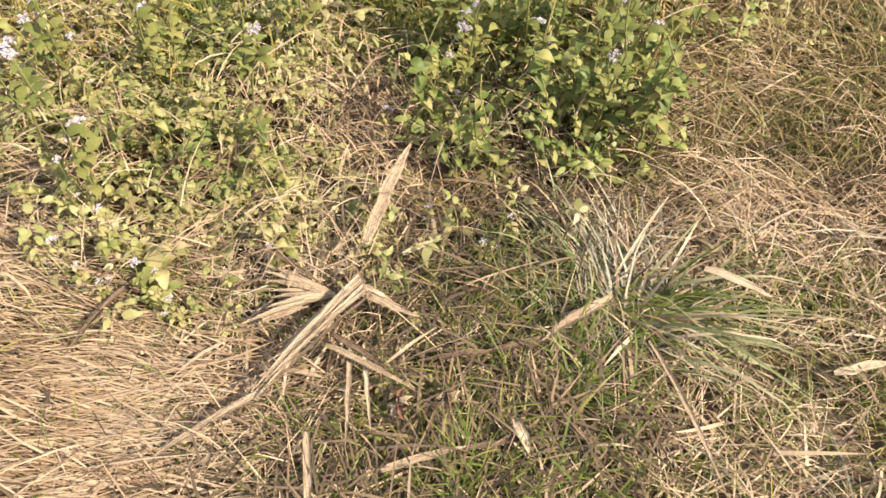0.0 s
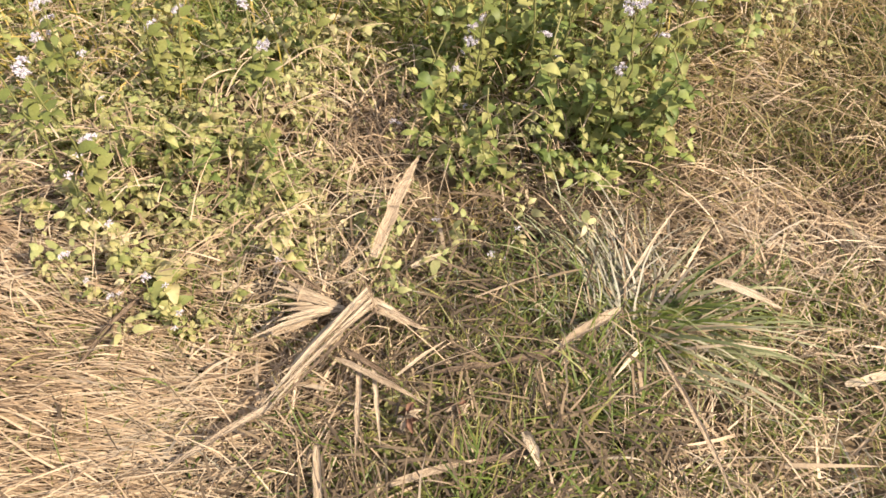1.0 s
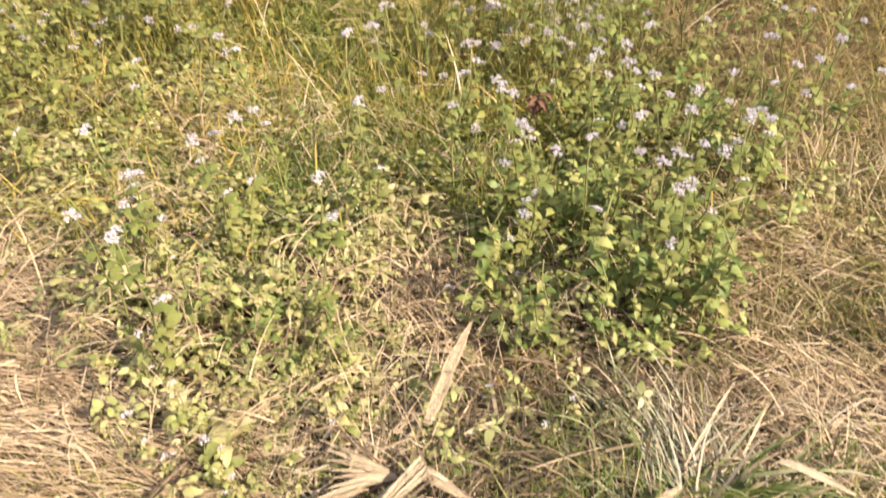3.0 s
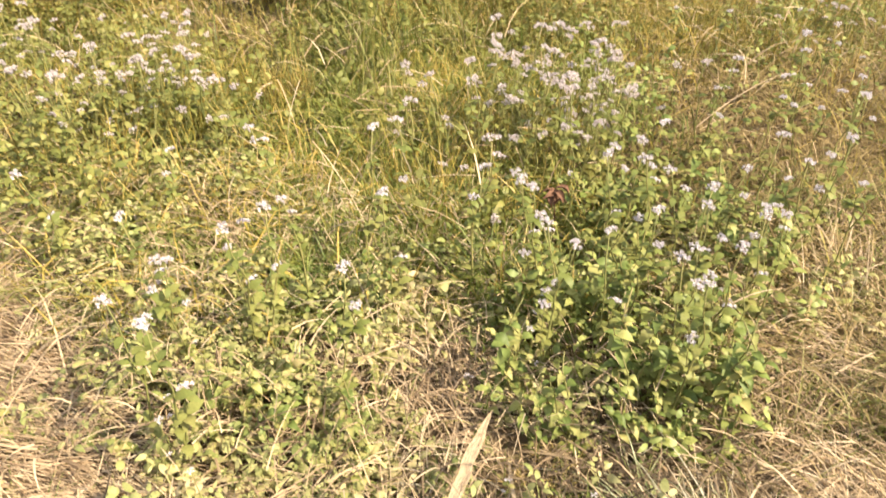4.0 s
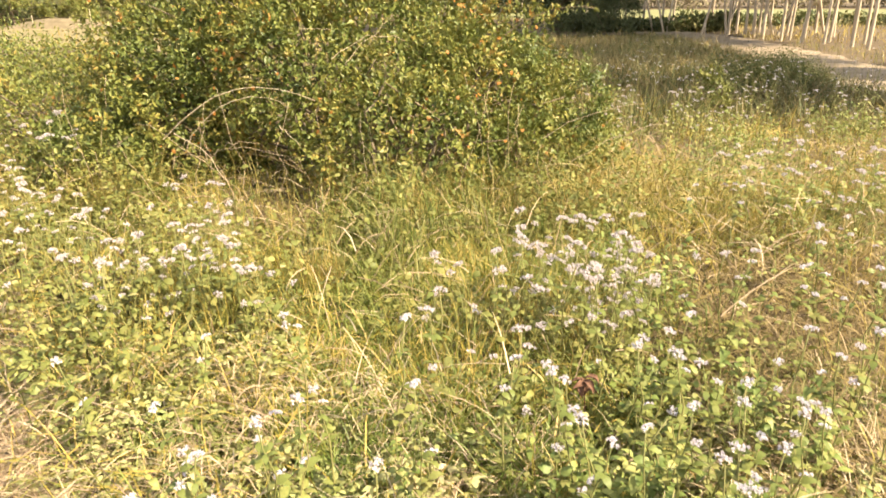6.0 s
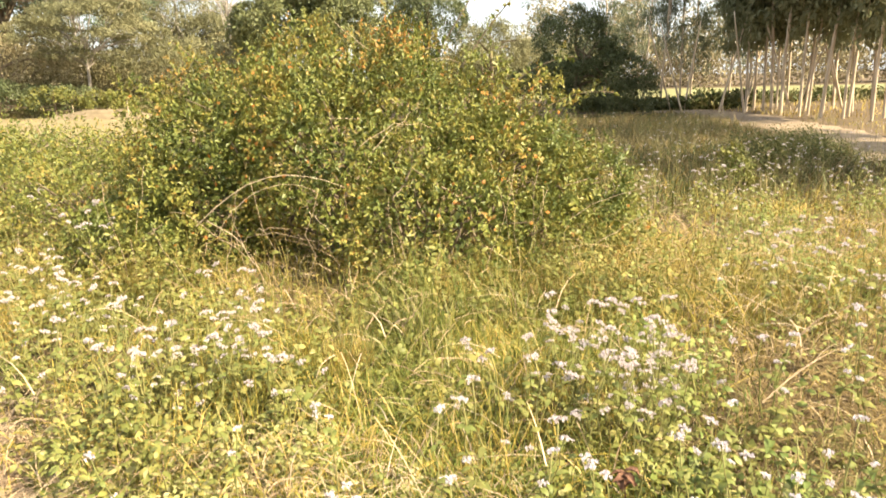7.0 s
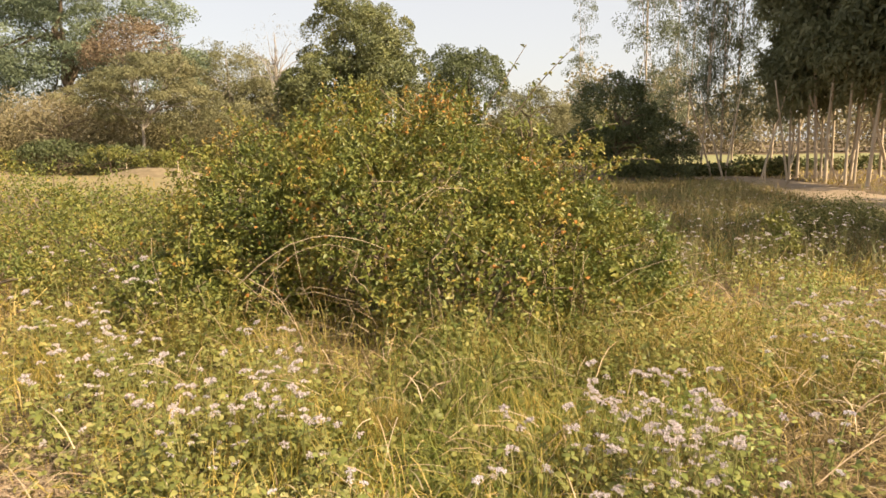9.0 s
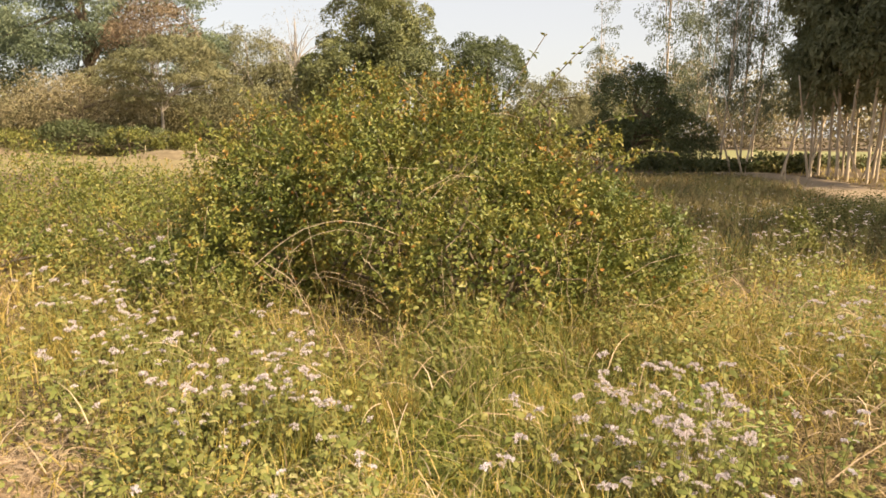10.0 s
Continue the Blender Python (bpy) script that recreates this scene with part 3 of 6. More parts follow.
lawn("fallen_stems", 9000, (-3.2, 3.6, 3.6, 8.0), lambda x, y: np.clip(0.12 + 0.8 * golden(x, y) + 0.7 * spot(x, y, 0.1, 4.7, 0.9, 0.5) + 0.5 * spot(x, y, -0.6, 5.6, 1.2, 0.6), 0, 1) * (0.1 + 0.9 * patchy(x, y, 4, 49) ** 1.4), any_way, (-0.2, 0.7), (0.22, 0.6), (0.003, 0.006), (0.1, 1.2), M_STRAW, "long fallen dry grass stems in the meadow", "straw", 4, 0.32)
lawn("leaning_green_grass", 26000, (-3.0, 3.6, 3.4, 6.6), lambda x, y: (0.1 + 0.9 * patchy(x, y, 3.5, 52) ** 2) * (1 - worn(x, y)) * (1 - 0.8 * brown(x, y)) * (1 - 0.9 * bare(x, y)), any_way, (0.4, 1.3), (0.2, 0.5), (0.003, 0.007), (0.6, 2.0), M_GREEN, "leaning green grass in the meadow", "grass", 4)
lawn("fine_meadow_stems", 20000, (-3.2, 4.2, 3.7, 6.8), lambda x, y: (0.08 + 0.92 * patchy(x, y, 3.2, 101) ** 1.5) * (1 - worn(x, y)) * (1 - 0.8 * brown(x, y)) * (1 - bare(x, y)), any_way, (1.0, 1.55), (0.25, 0.52), (0.0022, 0.0042), (0.1, 1.0), M_MEADOW, "thin upright straw-coloured stems in the meadow", "grass", 3)
lawn("golden_tuft", 900, (-0.7, -0.35, 4.75, 5.1), lambda x, y: spot(x, y, -0.51, 4.92, 0.11, 0.11), any_way, (1.1, 1.5), (0.22, 0.42), (0.003, 0.005), (0.1, 0.7), M_GOLD, "upright tuft of golden dry grass", "grass", 4)
lawn("meadow_straw", 26000, (-5.5, 5.5, 3.0, 9.5), lambda x, y: np.clip(0.35 + 0.65 * worn(x, y) + 0.4 * golden(x, y), 0, 1) * patchy(x, y, 2.2, 71), any_way, (0.05, 0.8), (0.15, 0.45), (0.0025, 0.005), (0.3, 1.2), M_STRAW, "dry straw between the meadow plants", "straw", 3, 0.1)
lawn("far_meadow", 58000, (-16, 12, 8.5, 27), lambda x, y: np.where((x < -0.42 * y + 1.2) & (y > 13), 0.05, 1) * (1 - 0.7 * np.clip((x - 6.5) / 1.0, 0, 1)) * np.clip(0.9 - 0.02 * (y - 9), 0.2, 1) * (0.3 + 0.7 * patchy(x, y, 0.9, 17)) * off_track(x, y),
     any_way, (0.7, 1.4), (0.2, 0.5), (0.006, 0.014), (0.4, 1.6), M_MEADOW, "dry yellow-green meadow grass", "grass", 2)
lawn("far_dry_grass", 26000, (-40, 30, 24, 50), lambda x, y: patchy(x, y, 0.4, 19) * off_track(x, y) * np.where(x < -7, 0.08, 1), any_way, (0.7, 1.4), (0.2, 0.5), (0.015, 0.04), (0.4, 1.6), M_GOLD, "dry grass on the far field", "grass", 2)

# the same straw and meadow round about, out of the way
lawn("outer_straw", 110000, (-7, 7, -4, 3.6), lambda x, y: (1 - np.clip((2.5 - np.abs(x + 0.2)) / 0.7, 0, 1) * np.clip((y - 1.2) / 0.6, 0, 1)) * np.clip((3.7 - y + 0.5 * np.sin(2.3 * x)) / 0.9, 0, 1) * (0.25 + 0.75 * patchy(x, y, 2, 27)), any_way, (0.0, 0.5), (0.08, 0.26), (0.002, 0.005), (0.0, 0.7), M_STRAW, "dry straw on the trodden ground", "straw", 2, 0.05)
lawn("outer_grass", 26000, (-7, 7, -4, 4.2), lambda x, y: (1 - np.clip((2.5 - np.abs(x + 0.2)) / 0.7, 0, 1) * np.clip((y - 1.0) / 0.6, 0, 1)) * patchy(x, y, 2.4, 28) ** 2, any_way, (0.4, 1.3), (0.08, 0.25), (0.003, 0.007), (0.3, 1.4), M_GREEN, "short green grass on the trodden ground", "grass", 2)
lawn("outer_meadow", 46000, (-24, 24, -12, 12), lambda x, y: ((np.abs(x) > 5.2) | (y < -2.5)) * (0.25 + 0.75 * patchy(x, y, 0.7, 29)), any_way, (0.6, 1.4), (0.2, 0.5), (0.012, 0.03), (0.4, 1.6), M_MEADOW, "yellow-green meadow grass round about", "grass", 2)

# ---- undergrowth leaves ----


def undergrowth(name, n, box, weight, height, size, mat, label, rich, each=12):
    """Weeds as small plants: each a thin stem with leaves in turn round it, larger below."""
    x, y = scatter(rng, max(1, n // each), box, weight)
    m = len(x)
    h = height(x, y) * rng.uniform(0.45, 1.1, m)
    lean = rng.normal(0, 0.22, (m, 2)) * h[:, None]
    f = (np.arange(each)[None] + rng.uniform(0, 1, (m, each))) / each
    a = rng.uniform(0, 6.28, (m, 1)) + np.arange(each)[None] * 2.4 + rng.normal(0, 0.4, (m, each))
    px = x[:, None] + lean[:, :1] * f**1.5
    py = y[:, None] + lean[:, 1:] * f**1.5
    pz = (ground_z(x, y) + 0.0)[:, None] + h[:, None] * (0.12 + 0.88 * f)
    out = rng.uniform(0.0, 0.35, (m, each)) * h[:, None] * (1.1 - f)
    pos = np.stack([px + np.cos(a) * out, py + np.sin(a) * out, pz], -1).reshape(-1, 3)
    way = np.stack([np.cos(a), np.sin(a), rng.normal(0.1, 0.35, (m, each))], -1).reshape(-1, 3)
    k = m * each
    nrm = np.stack([rng.normal(0, 0.6, k), rng.normal(0, 0.6, k), np.ones(k)], 1)
    L = (rng.uniform(*size, (m, each)) * (1.2 - 0.55 * f)).ravel()
    lv = leaves(pos, way, nrm, L, L * rng.uniform(0.36, 0.64, k), 0.25, rich)
    head = np.arctan2(lean[:, 1], lean[:, 0])
    st = blades(np.stack([x, y, ground_z(x, y)], 1), head, np.full(m, 1.45), h, np.full(m, size[1] * 0.07), np.full(m, 0.25), 2, 0.5, rng, 0.05)
    return stuff(name, join(lv, st), mat, label, "weeds")

undergrowth("low_weeds", 62000, (-1.7, 1.7, 2.4, 4.3), lambda x, y: leafy(x, y) * np.where(x > 0.4, 0.35, 1) * (0.3 + 0.7 * patchy(x, y, 9, 61)) * (1 - 0.8 * strip_dry(x, y)), lambda x, y: 0.05 + 0.17 * patchy(x, y, 5, 8), (0.017, 0.046), M_LOWWEED, "low yellow-green leafy weeds", True)
undergrowth("meadow_weeds", 62000, (-5.5, 5.5, 3.3, 9.0), lambda x, y: np.clip(0.06 + spot(x, y, -1.2, 4.3, 1.1, 0.9) + spot(x, y, 0.9, 3.6, 0.8, 0.5) + 0.6 * spot(x, y, 0.6, 4.3, 0.5, 0.5) + 0.7 * spot(x, y, -3.2, 6, 1.4, 1.6) - 0.25 * golden(x, y) + 0.5 * spot(x, y, 2.4, 6.2, 1.4, 1.6) * patchy(x, y, 2.5, 77), 0.05, 1) * (0.12 + 0.88 * patchy(x, y, 4, 62) ** 1.6) * (1 - worn(x, y) * 0.9) * (1 - 0.7 * brown(x, y)) * (1 - 0.9 * bare(x, y)),
            lambda x, y: 0.1 + 0.28 * patchy(x, y, 3, 81), (0.02, 0.048), M_WEED, "leafy green weeds in the meadow", True)
undergrowth("broad_weeds", 16000, (-2.2, 1.6, 3.5, 5.2), lambda x, y: np.clip(spot(x, y, -1.15, 4.3, 0.7, 0.6) + spot(x, y, 0.9, 3.9, 0.5, 0.35) + 0.5 * spot(x, y, 0.1, 4.6, 0.6, 0.3), 0, 1) * (0.2 + 0.8 * patchy(x, y, 6, 66)) * (1 - trodden(x, y)), lambda x, y: 0.2 + 0.28 * patchy(x, y, 4, 67), (0.03, 0.06), M_ROUGH, "broad-leaved yellow-green weeds", True)
undergrowth("large_leaved_weeds", 22000, (-3.4, -0.6, 3.7, 6.2), lambda x, y: np.clip(spot(x, y, -1.9, 4.9, 1.2, 0.9) + spot(x, y, -1.1, 4.2, 0.6, 0.5), 0, 1) * (0.04 + 0.96 * patchy(x, y, 4, 69) ** 2) * (1 - trodden(x, y)), lambda x, y: 0.2 + 0.34 * patchy(x, y, 4, 67), (0.026, 0.06), M_WEED, "large-leaved yellow-green weeds", True, 10)
undergrowth("deep_green_weeds", 16000, (0.3, 2.3, 2.8, 4.4), lambda x, y: np.clip(1.2 * spot(x, y, 0.68, 3.12, 0.3, 0.3) + 0.45 * spot(x, y, 1.05, 3.65, 0.7, 0.4), 0, 1) * (1 - 0.8 * brown(x, y)) * (0.25 + 0.75 * patchy(x, y, 6, 74)), lambda x, y: 0.14 + 0.24 * patchy(x, y, 5, 75), (0.026, 0.056), M_DEEP, "deep green leafy weeds in the meadow", True)
lawn("mixed_grass", 9000, (0.75, 2.3, 2.75, 4.3), lambda x, y: np.clip(spot(x, y, 1.2, 3.2, 0.55, 0.4) + spot(x, y, 1.6, 3.5, 0.5, 0.6), 0, 1) * (0.25 + 0.75 * patchy(x, y, 6, 76)), any_way, (0.3, 1.3), (0.12, 0.34), (0.0025, 0.005), (0.4, 1.8), M_GREEN, "mixed green and dry grass beside the weeds", "grass", 4, 0.03)
lawn("fallen_golden_grass", 13000, (1.0, 2.6, 2.4, 4.2), lambda x, y: np.clip(spot(x, y, 1.65, 3.1, 0.6, 0.6) + spot(x, y, 1.42, 2.85, 0.3, 0.3), 0, 1) * (0.2 + 0.8 * patchy(x, y, 5, 78)), lambda x, y, k: 6.28 * patchy(x, y, 1.8, 79) + rng.normal(0, 0.7, k), (0.1, 0.9), (0.15, 0.36), (0.002, 0.004), (0.3, 1.4), M_STRAW, "fallen dry grass beside the weeds", "grass", 4, 0.07)
undergrowth("foot_weeds", 36000, (-3.4, 1.7, 5.0, 7.0), lambda x, y: np.clip(spot(x, y, -2.4, 6.3, 0.8, 0.6) + spot(x, y, 0.1, 5.8, 1.2, 0.6), 0, 1) * (0.2 + 0.8 * patchy(x, y, 5, 63)) * (1 - 0.8 * bare(x, y)) * (np.hypot(x + 1.25, y - 6.25) > 0.5), lambda x, y: 0.25 + 0.45 * patchy(x, y, 4, 64), (0.03, 0.06), M_ROUGH, "leafy weeds at the foot of the bush", True)
undergrowth("tangled_weeds", 22000, (0.9, 4.6, 4.2, 9.2), lambda x, y: patchy(x, y, 2.6, 68) ** 1.5 * (1 - 0.8 * brown(x, y)), lambda x, y: 0.14 + 0.45 * patchy(x, y, 2.6, 68) ** 2, (0.028, 0.055), M_DEEP, "tangled olive green weeds among dry grass", True)
undergrowth("scattered_sprouts", 2600, (-1.3, 1.8, 1.7, 2.9), lambda x, y: patchy(x, y, 8, 14) * 0.7, lambda x, y: 0.05 + 0 * x, (0.01, 0.024), M_WEED, "small green sprouts between the straw", True)
# this grass has some of the trees' shade in its colour
lawn("shaded_grass", 30000, (1.4, 10, 9.2, 26), lambda x, y: (1 - 0.92 * np.clip((x - 6.2) / 1.2, 0, 1)) * (0.35 + 0.65 * patchy(x, y, 0.8, 95)) * off_track(x, y), any_way, (0.8, 1.5), (0.25, 0.6), (0.005, 0.011), (0.2, 1.2), M_SHADEWEED, "tall brown-green grass, colour darkened for shade", "grass", 2)
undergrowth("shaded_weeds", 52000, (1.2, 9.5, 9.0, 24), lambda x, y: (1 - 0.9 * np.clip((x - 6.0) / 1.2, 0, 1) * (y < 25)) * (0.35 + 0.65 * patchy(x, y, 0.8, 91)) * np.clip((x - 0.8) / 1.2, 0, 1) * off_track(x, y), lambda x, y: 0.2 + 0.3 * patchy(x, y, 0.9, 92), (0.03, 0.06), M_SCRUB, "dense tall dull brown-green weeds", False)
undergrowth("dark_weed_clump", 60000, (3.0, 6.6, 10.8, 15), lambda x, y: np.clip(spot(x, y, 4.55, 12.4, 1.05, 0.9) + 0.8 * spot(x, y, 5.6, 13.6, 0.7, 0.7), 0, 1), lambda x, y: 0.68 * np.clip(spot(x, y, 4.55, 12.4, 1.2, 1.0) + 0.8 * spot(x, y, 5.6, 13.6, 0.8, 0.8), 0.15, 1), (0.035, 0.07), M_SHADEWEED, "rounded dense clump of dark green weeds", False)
lawn("left_dry_grass", 30000, (-13, -2.2, 6.0, 25), lambda x, y: (0.2 + 0.8 * patchy(x, y, 1.3, 97)) * np.clip(1.2 - (y - 6) / 8, 0.02, 1), any_way, (0.5, 1.4), (0.25, 0.6), (0.006, 0.013), (0.4, 2.0), M_GOLD, "dry straw-coloured meadow grass", "grass", 2)
lawn("left_dry_stems", 7000, (-9, -2.4, 6.4, 14), lambda x, y: patchy(x, y, 1.6, 109) ** 1.5, any_way, (0.5, 1.5), (0.3, 0.75), (0.004, 0.008), (0.3, 1.8), M_BROWNGRASS, "brown dry stems among low shrubs", "grass", 3)
lawn("left_pale_stems", 2600, (-8, -2.4, 6.2, 12), lambda x, y: patchy(x, y, 2.1, 111) ** 2, any_way, (0.4, 1.5), (0.35, 0.8), (0.003, 0.006), (0.4, 2.0), M_STRAW, "pale dry stems among low shrubs", "grass", 4)
undergrowth("left_weeds", 15000, (-11, -2.3, 6.5, 16), lambda x, y: (0.04 + 0.96 * patchy(x, y, 1.5, 93) ** 2), lambda x, y: 0.12 + 0.55 * patchy(x, y, 1.5, 93) ** 2.5, (0.035, 0.075), M_ROUGH, "rank yellow-green weeds and low shrubs", False)

# ---- the large bush ----
rng = np.random.default_rng(11)
LOBES = [((-0.9, 7.9, 0.5), (1.75, 1.45, 1.42)), ((-2.1, 7.75, 0.45), (1.02, 1.0, 1.2)), ((0.3, 7.55, 0.4), (0.95, 0.95, 0.98)),
         ((-0.2, 6.75, 0.3), (0.85, 0.75, 0.72)), ((-2.2, 7.2, 0.3), (0.75, 0.6, 0.6)), ((0.75, 7.3, 0.2), (0.65, 0.75, 0.6)), ((-1.2, 7.3, 0.75), (0.9, 0.75, 0.8))]


FULL = list(LOBES)
for i in range(120):
    c, r = LOBES[i % len(LOBES)]
    v = unit(rng.normal(0, 1, 3) + np.array([0, -0.3, 0.35]))
    s = rng.uniform(0.12, 0.3)
    FULL.append((tuple(np.array(c) + v * np.array(r) * rng.uniform(0.8, 0.97)), (s, s, s * rng.uniform(0.7, 1.3))))
FULL = [(c, tuple(0.93 * a for a in r)) if i < len(LOBES) else (c, r) for i, (c, r) in enumerate(FULL)]


def depth_in(p, lobes):
    """Nearness to the middle of the nearest lobe: under 1 inside."""
    d = np.full(len(p), 9.0)
    for c, r in lobes:
        d = np.minimum(d, np.linalg.norm((p - np.array(c)) / np.array(r), axis=1))
    return d


def shell(rng, lobes, n, lo, hi, rough=0.08):
    """Points near the outer skin of the joined lobes, with the way outwards."""
    area = np.array([r[0] * r[1] + r[0] * r[2] + r[1] * r[2] for _, r in lobes])
    which = rng.choice(len(lobes), n, p=area / area.sum())
    v = unit(rng.normal(0, 1, (n, 3)))
    c, r = np.array([l[0] for l in lobes])[which], np.array([l[1] for l in lobes])[which]
    bump = 1 + rough * np.sin(v[:, 0] * 9 + which) * np.sin(v[:, 2] * 8 + 1.3) + rough * np.sin(v[:, 1] * 13 + 2 * which) * np.sin(v[:, 0] * 17)
    f = rng.uniform(lo, hi, n) * bump
    p = c + v * r * f[:, None]
    keep = (depth_in(p, lobes) > np.minimum(lo, f) - 0.06) & (p[:, 2] > 0.04)
    return p[keep], unit(v / r)[keep]


def leafy_skin(rng, lobes, n, lo, hi, size, aspect=0.5, rough=0.08, hollow=None, rich=False, hang=0.0):
    p, nrm = shell(rng, lobes, n, lo, hi, rough)
    if hollow is not None:
        c, r = hollow
        keep = np.linalg.norm((p - np.array(c)) / np.array(r), axis=1) > 1
        p, nrm = p[keep], nrm[keep]
    k = len(p)
    way = unit(nrm * 0.5 + rng.normal(0, 0.7, (k, 3)) + np.array([0, 0, -hang]))
    nn = nrm * 0.7 + np.array([0, 0, 0.45]) + rng.normal(0, 0.6, (k, 3))
    L = rng.uniform(*size, k)
    return leaves(p, way, nn, L, L * aspect * rng.uniform(0.7, 1.2, k), 0.2, rich)


HOLLOW = ((-1.25, 6.5, 0.22), (0.44, 0.52, 0.34))
bush = tagged(new("flowering_bush"), "broad dome-shaped green bush with orange flowers", "bush")
bush.location = (-0.9, 7.6, 0)


def under_bush(name, V, F, mat, label=""):
    return part(name, mesh_np(name, np.asarray(V) - np.array([-0.9, 7.6, 0]), F, mat), bush, label)


under_bush("outer_foliage", *leafy_skin(rng, FULL, 34000, 0.8, 0.97, (0.026, 0.052), 0.5, 0.1, HOLLOW), M_BUSH, "small green and yellowing leaves")


def shoot_coat(n, per, lo, hi, high=False):
    """Short leafy shoots that stand out of the skin in all ways."""
    p, nrm = shell(rng, FULL, n, lo, hi, 0.08)
    c, r = HOLLOW
    keep = (np.linalg.norm((p - np.array(c)) / np.array(r), axis=1) > 1) & (patchy(p[:, 0] + 0.6 * p[:, 1], p[:, 2] - 0.3 * p[:, 1], 7.0, 58) > 0.2)
    p, nrm = p[keep], nrm[keep]
    if high:
        keep = rng.random(len(p)) < np.clip((p[:, 2] - 0.7) / 1.2, 0.08, 1) * patchy(p[:, 0] + 3 * p[:, 1], p[:, 2], 3.0, 57)
        p, nrm = p[keep], nrm[keep]
    m = len(p)
    d = unit(nrm * 0.8 + rng.normal(0, 0.55, (m, 3)) + np.array([0, 0, 0.35]))
    L = rng.uniform(0.06, 0.2, m)
    t = (np.arange(per)[None] + rng.uniform(0, 1, (m, per))) / per
    pos = (p[:, None] + d[:, None] * (L[:, None] * t)[..., None]).reshape(-1, 3)
    dd = np.repeat(d, per, 0)
    k = m * per
    way = unit(dd * 0.5 + rng.normal(0, 0.6, (k, 3)))
    size = rng.uniform(0.022, 0.052, k) * np.tile(1.15 - 0.4 * np.arange(per) / per, m)
    return leaves(pos, way, dd * 0.5 + np.array([0, 0, 0.6]) + rng.normal(0, 0.6, (k, 3)), size, size * rng.uniform(0.42, 0.62, k), 0.2)


under_bush("leafy_coat", *shoot_coat(12500, 11, 0.82, 1.0), M_BUSH, "green leaves on short shoots")
under_bush("yellowing_coat", *shoot_coat(9500, 9, 0.92, 1.03, True), M_BUSHDRY, "yellow and brown leaves on short shoots")
under_bush("inner_foliage", *leafy_skin(rng, LOBES, 34000, 0.6, 0.86, (0.04, 0.08), 0.55, 0.05, HOLLOW), M_BUSH, "shaded inner leaves")
stems = []
for i in range(70):
    c, r = LOBES[i % len(LOBES)]
    v = unit(rng.normal(0, 1, 3) + np.array([0, 0, 0.7]))
    tip = np.array(c) + v * np.array(r) * rng.uniform(0.8, 1.0)
    base = np.array([c[0] * 0.6 - 0.3, 0.45 * c[1] + 4.15, 0]) + rng.normal(0, 0.25, 3) * (1, 1, 0)
    stems.append(tube(bend(base, tip, -0.12, 7, rng, 0.04), np.linspace(0.016, 0.004, 7), 4))
for st in stems:
    under_bush("branch", *st, M_BARK)
shoots = []
for i in range(620):
    p, nn = shell(rng, FULL, 1, 0.9, 1.0)
    if len(p) == 0:
        continue
    d = unit(nn[0] + rng.normal(0, 0.5, 3) + np.array([0, 0, 0.5]))
    L = rng.uniform(0.1, 0.4)
    k = int(L / 0.014)
    t = np.linspace(0.2, 1, k)[:, None]
    pp = p[0] + d * L * t
    shoots.append(leaves(pp, unit(rng.normal(0, 1, (k, 3)) + d * 0.6), rng.normal(0, 1, (k, 3)) + np.array([0, 0, 1.0]), rng.uniform(0.02, 0.04, k), rng.uniform(0.01, 0.02, k)))
under_bush("shoot_foliage", *join(*shoots), M_BUSH)


def sprig(a, b, sag, n=34):
    pts = bend(a, b, sag, 10)
    t = rng.uniform(0.15, 1, n)
    pp = np.stack([np.interp(t, np.linspace(0, 1, 10), pts[:, i]) for i in range(3)], 1)
    V, F = leaves(pp, unit(rng.normal(0, 1, (n, 3))), rng.normal(0, 1, (n, 3)) + np.array([0, 0, 1.0]), rng.uniform(0.04, 0.07, n), rng.uniform(0.02, 0.035, n))
    return (V, F), tube(pts, np.linspace(0.007, 0.003, 10), 4)


for a, b, s in (((-0.35, 7.9, 1.5), (0.2, 8.0, 2.33), 0.02), ((-0.05, 7.9, 1.5), (0.58, 8.0, 2.26), -0.05), ((0.2, 7.7, 1.2), (0.95, 7.7, 1.62), -0.1), ((0.4, 7.5, 1.0), (1.25, 7.5, 1.32), -0.12), ((-2.0, 7.8, 1.3), (-2.5, 7.7, 1.85), -0.05)):
    lf, st = sprig(a, b, s)
    under_bush("shoot_stem", *st, M_BARK)
    under_bush("shoot_foliage", *lf, M_BUSH)

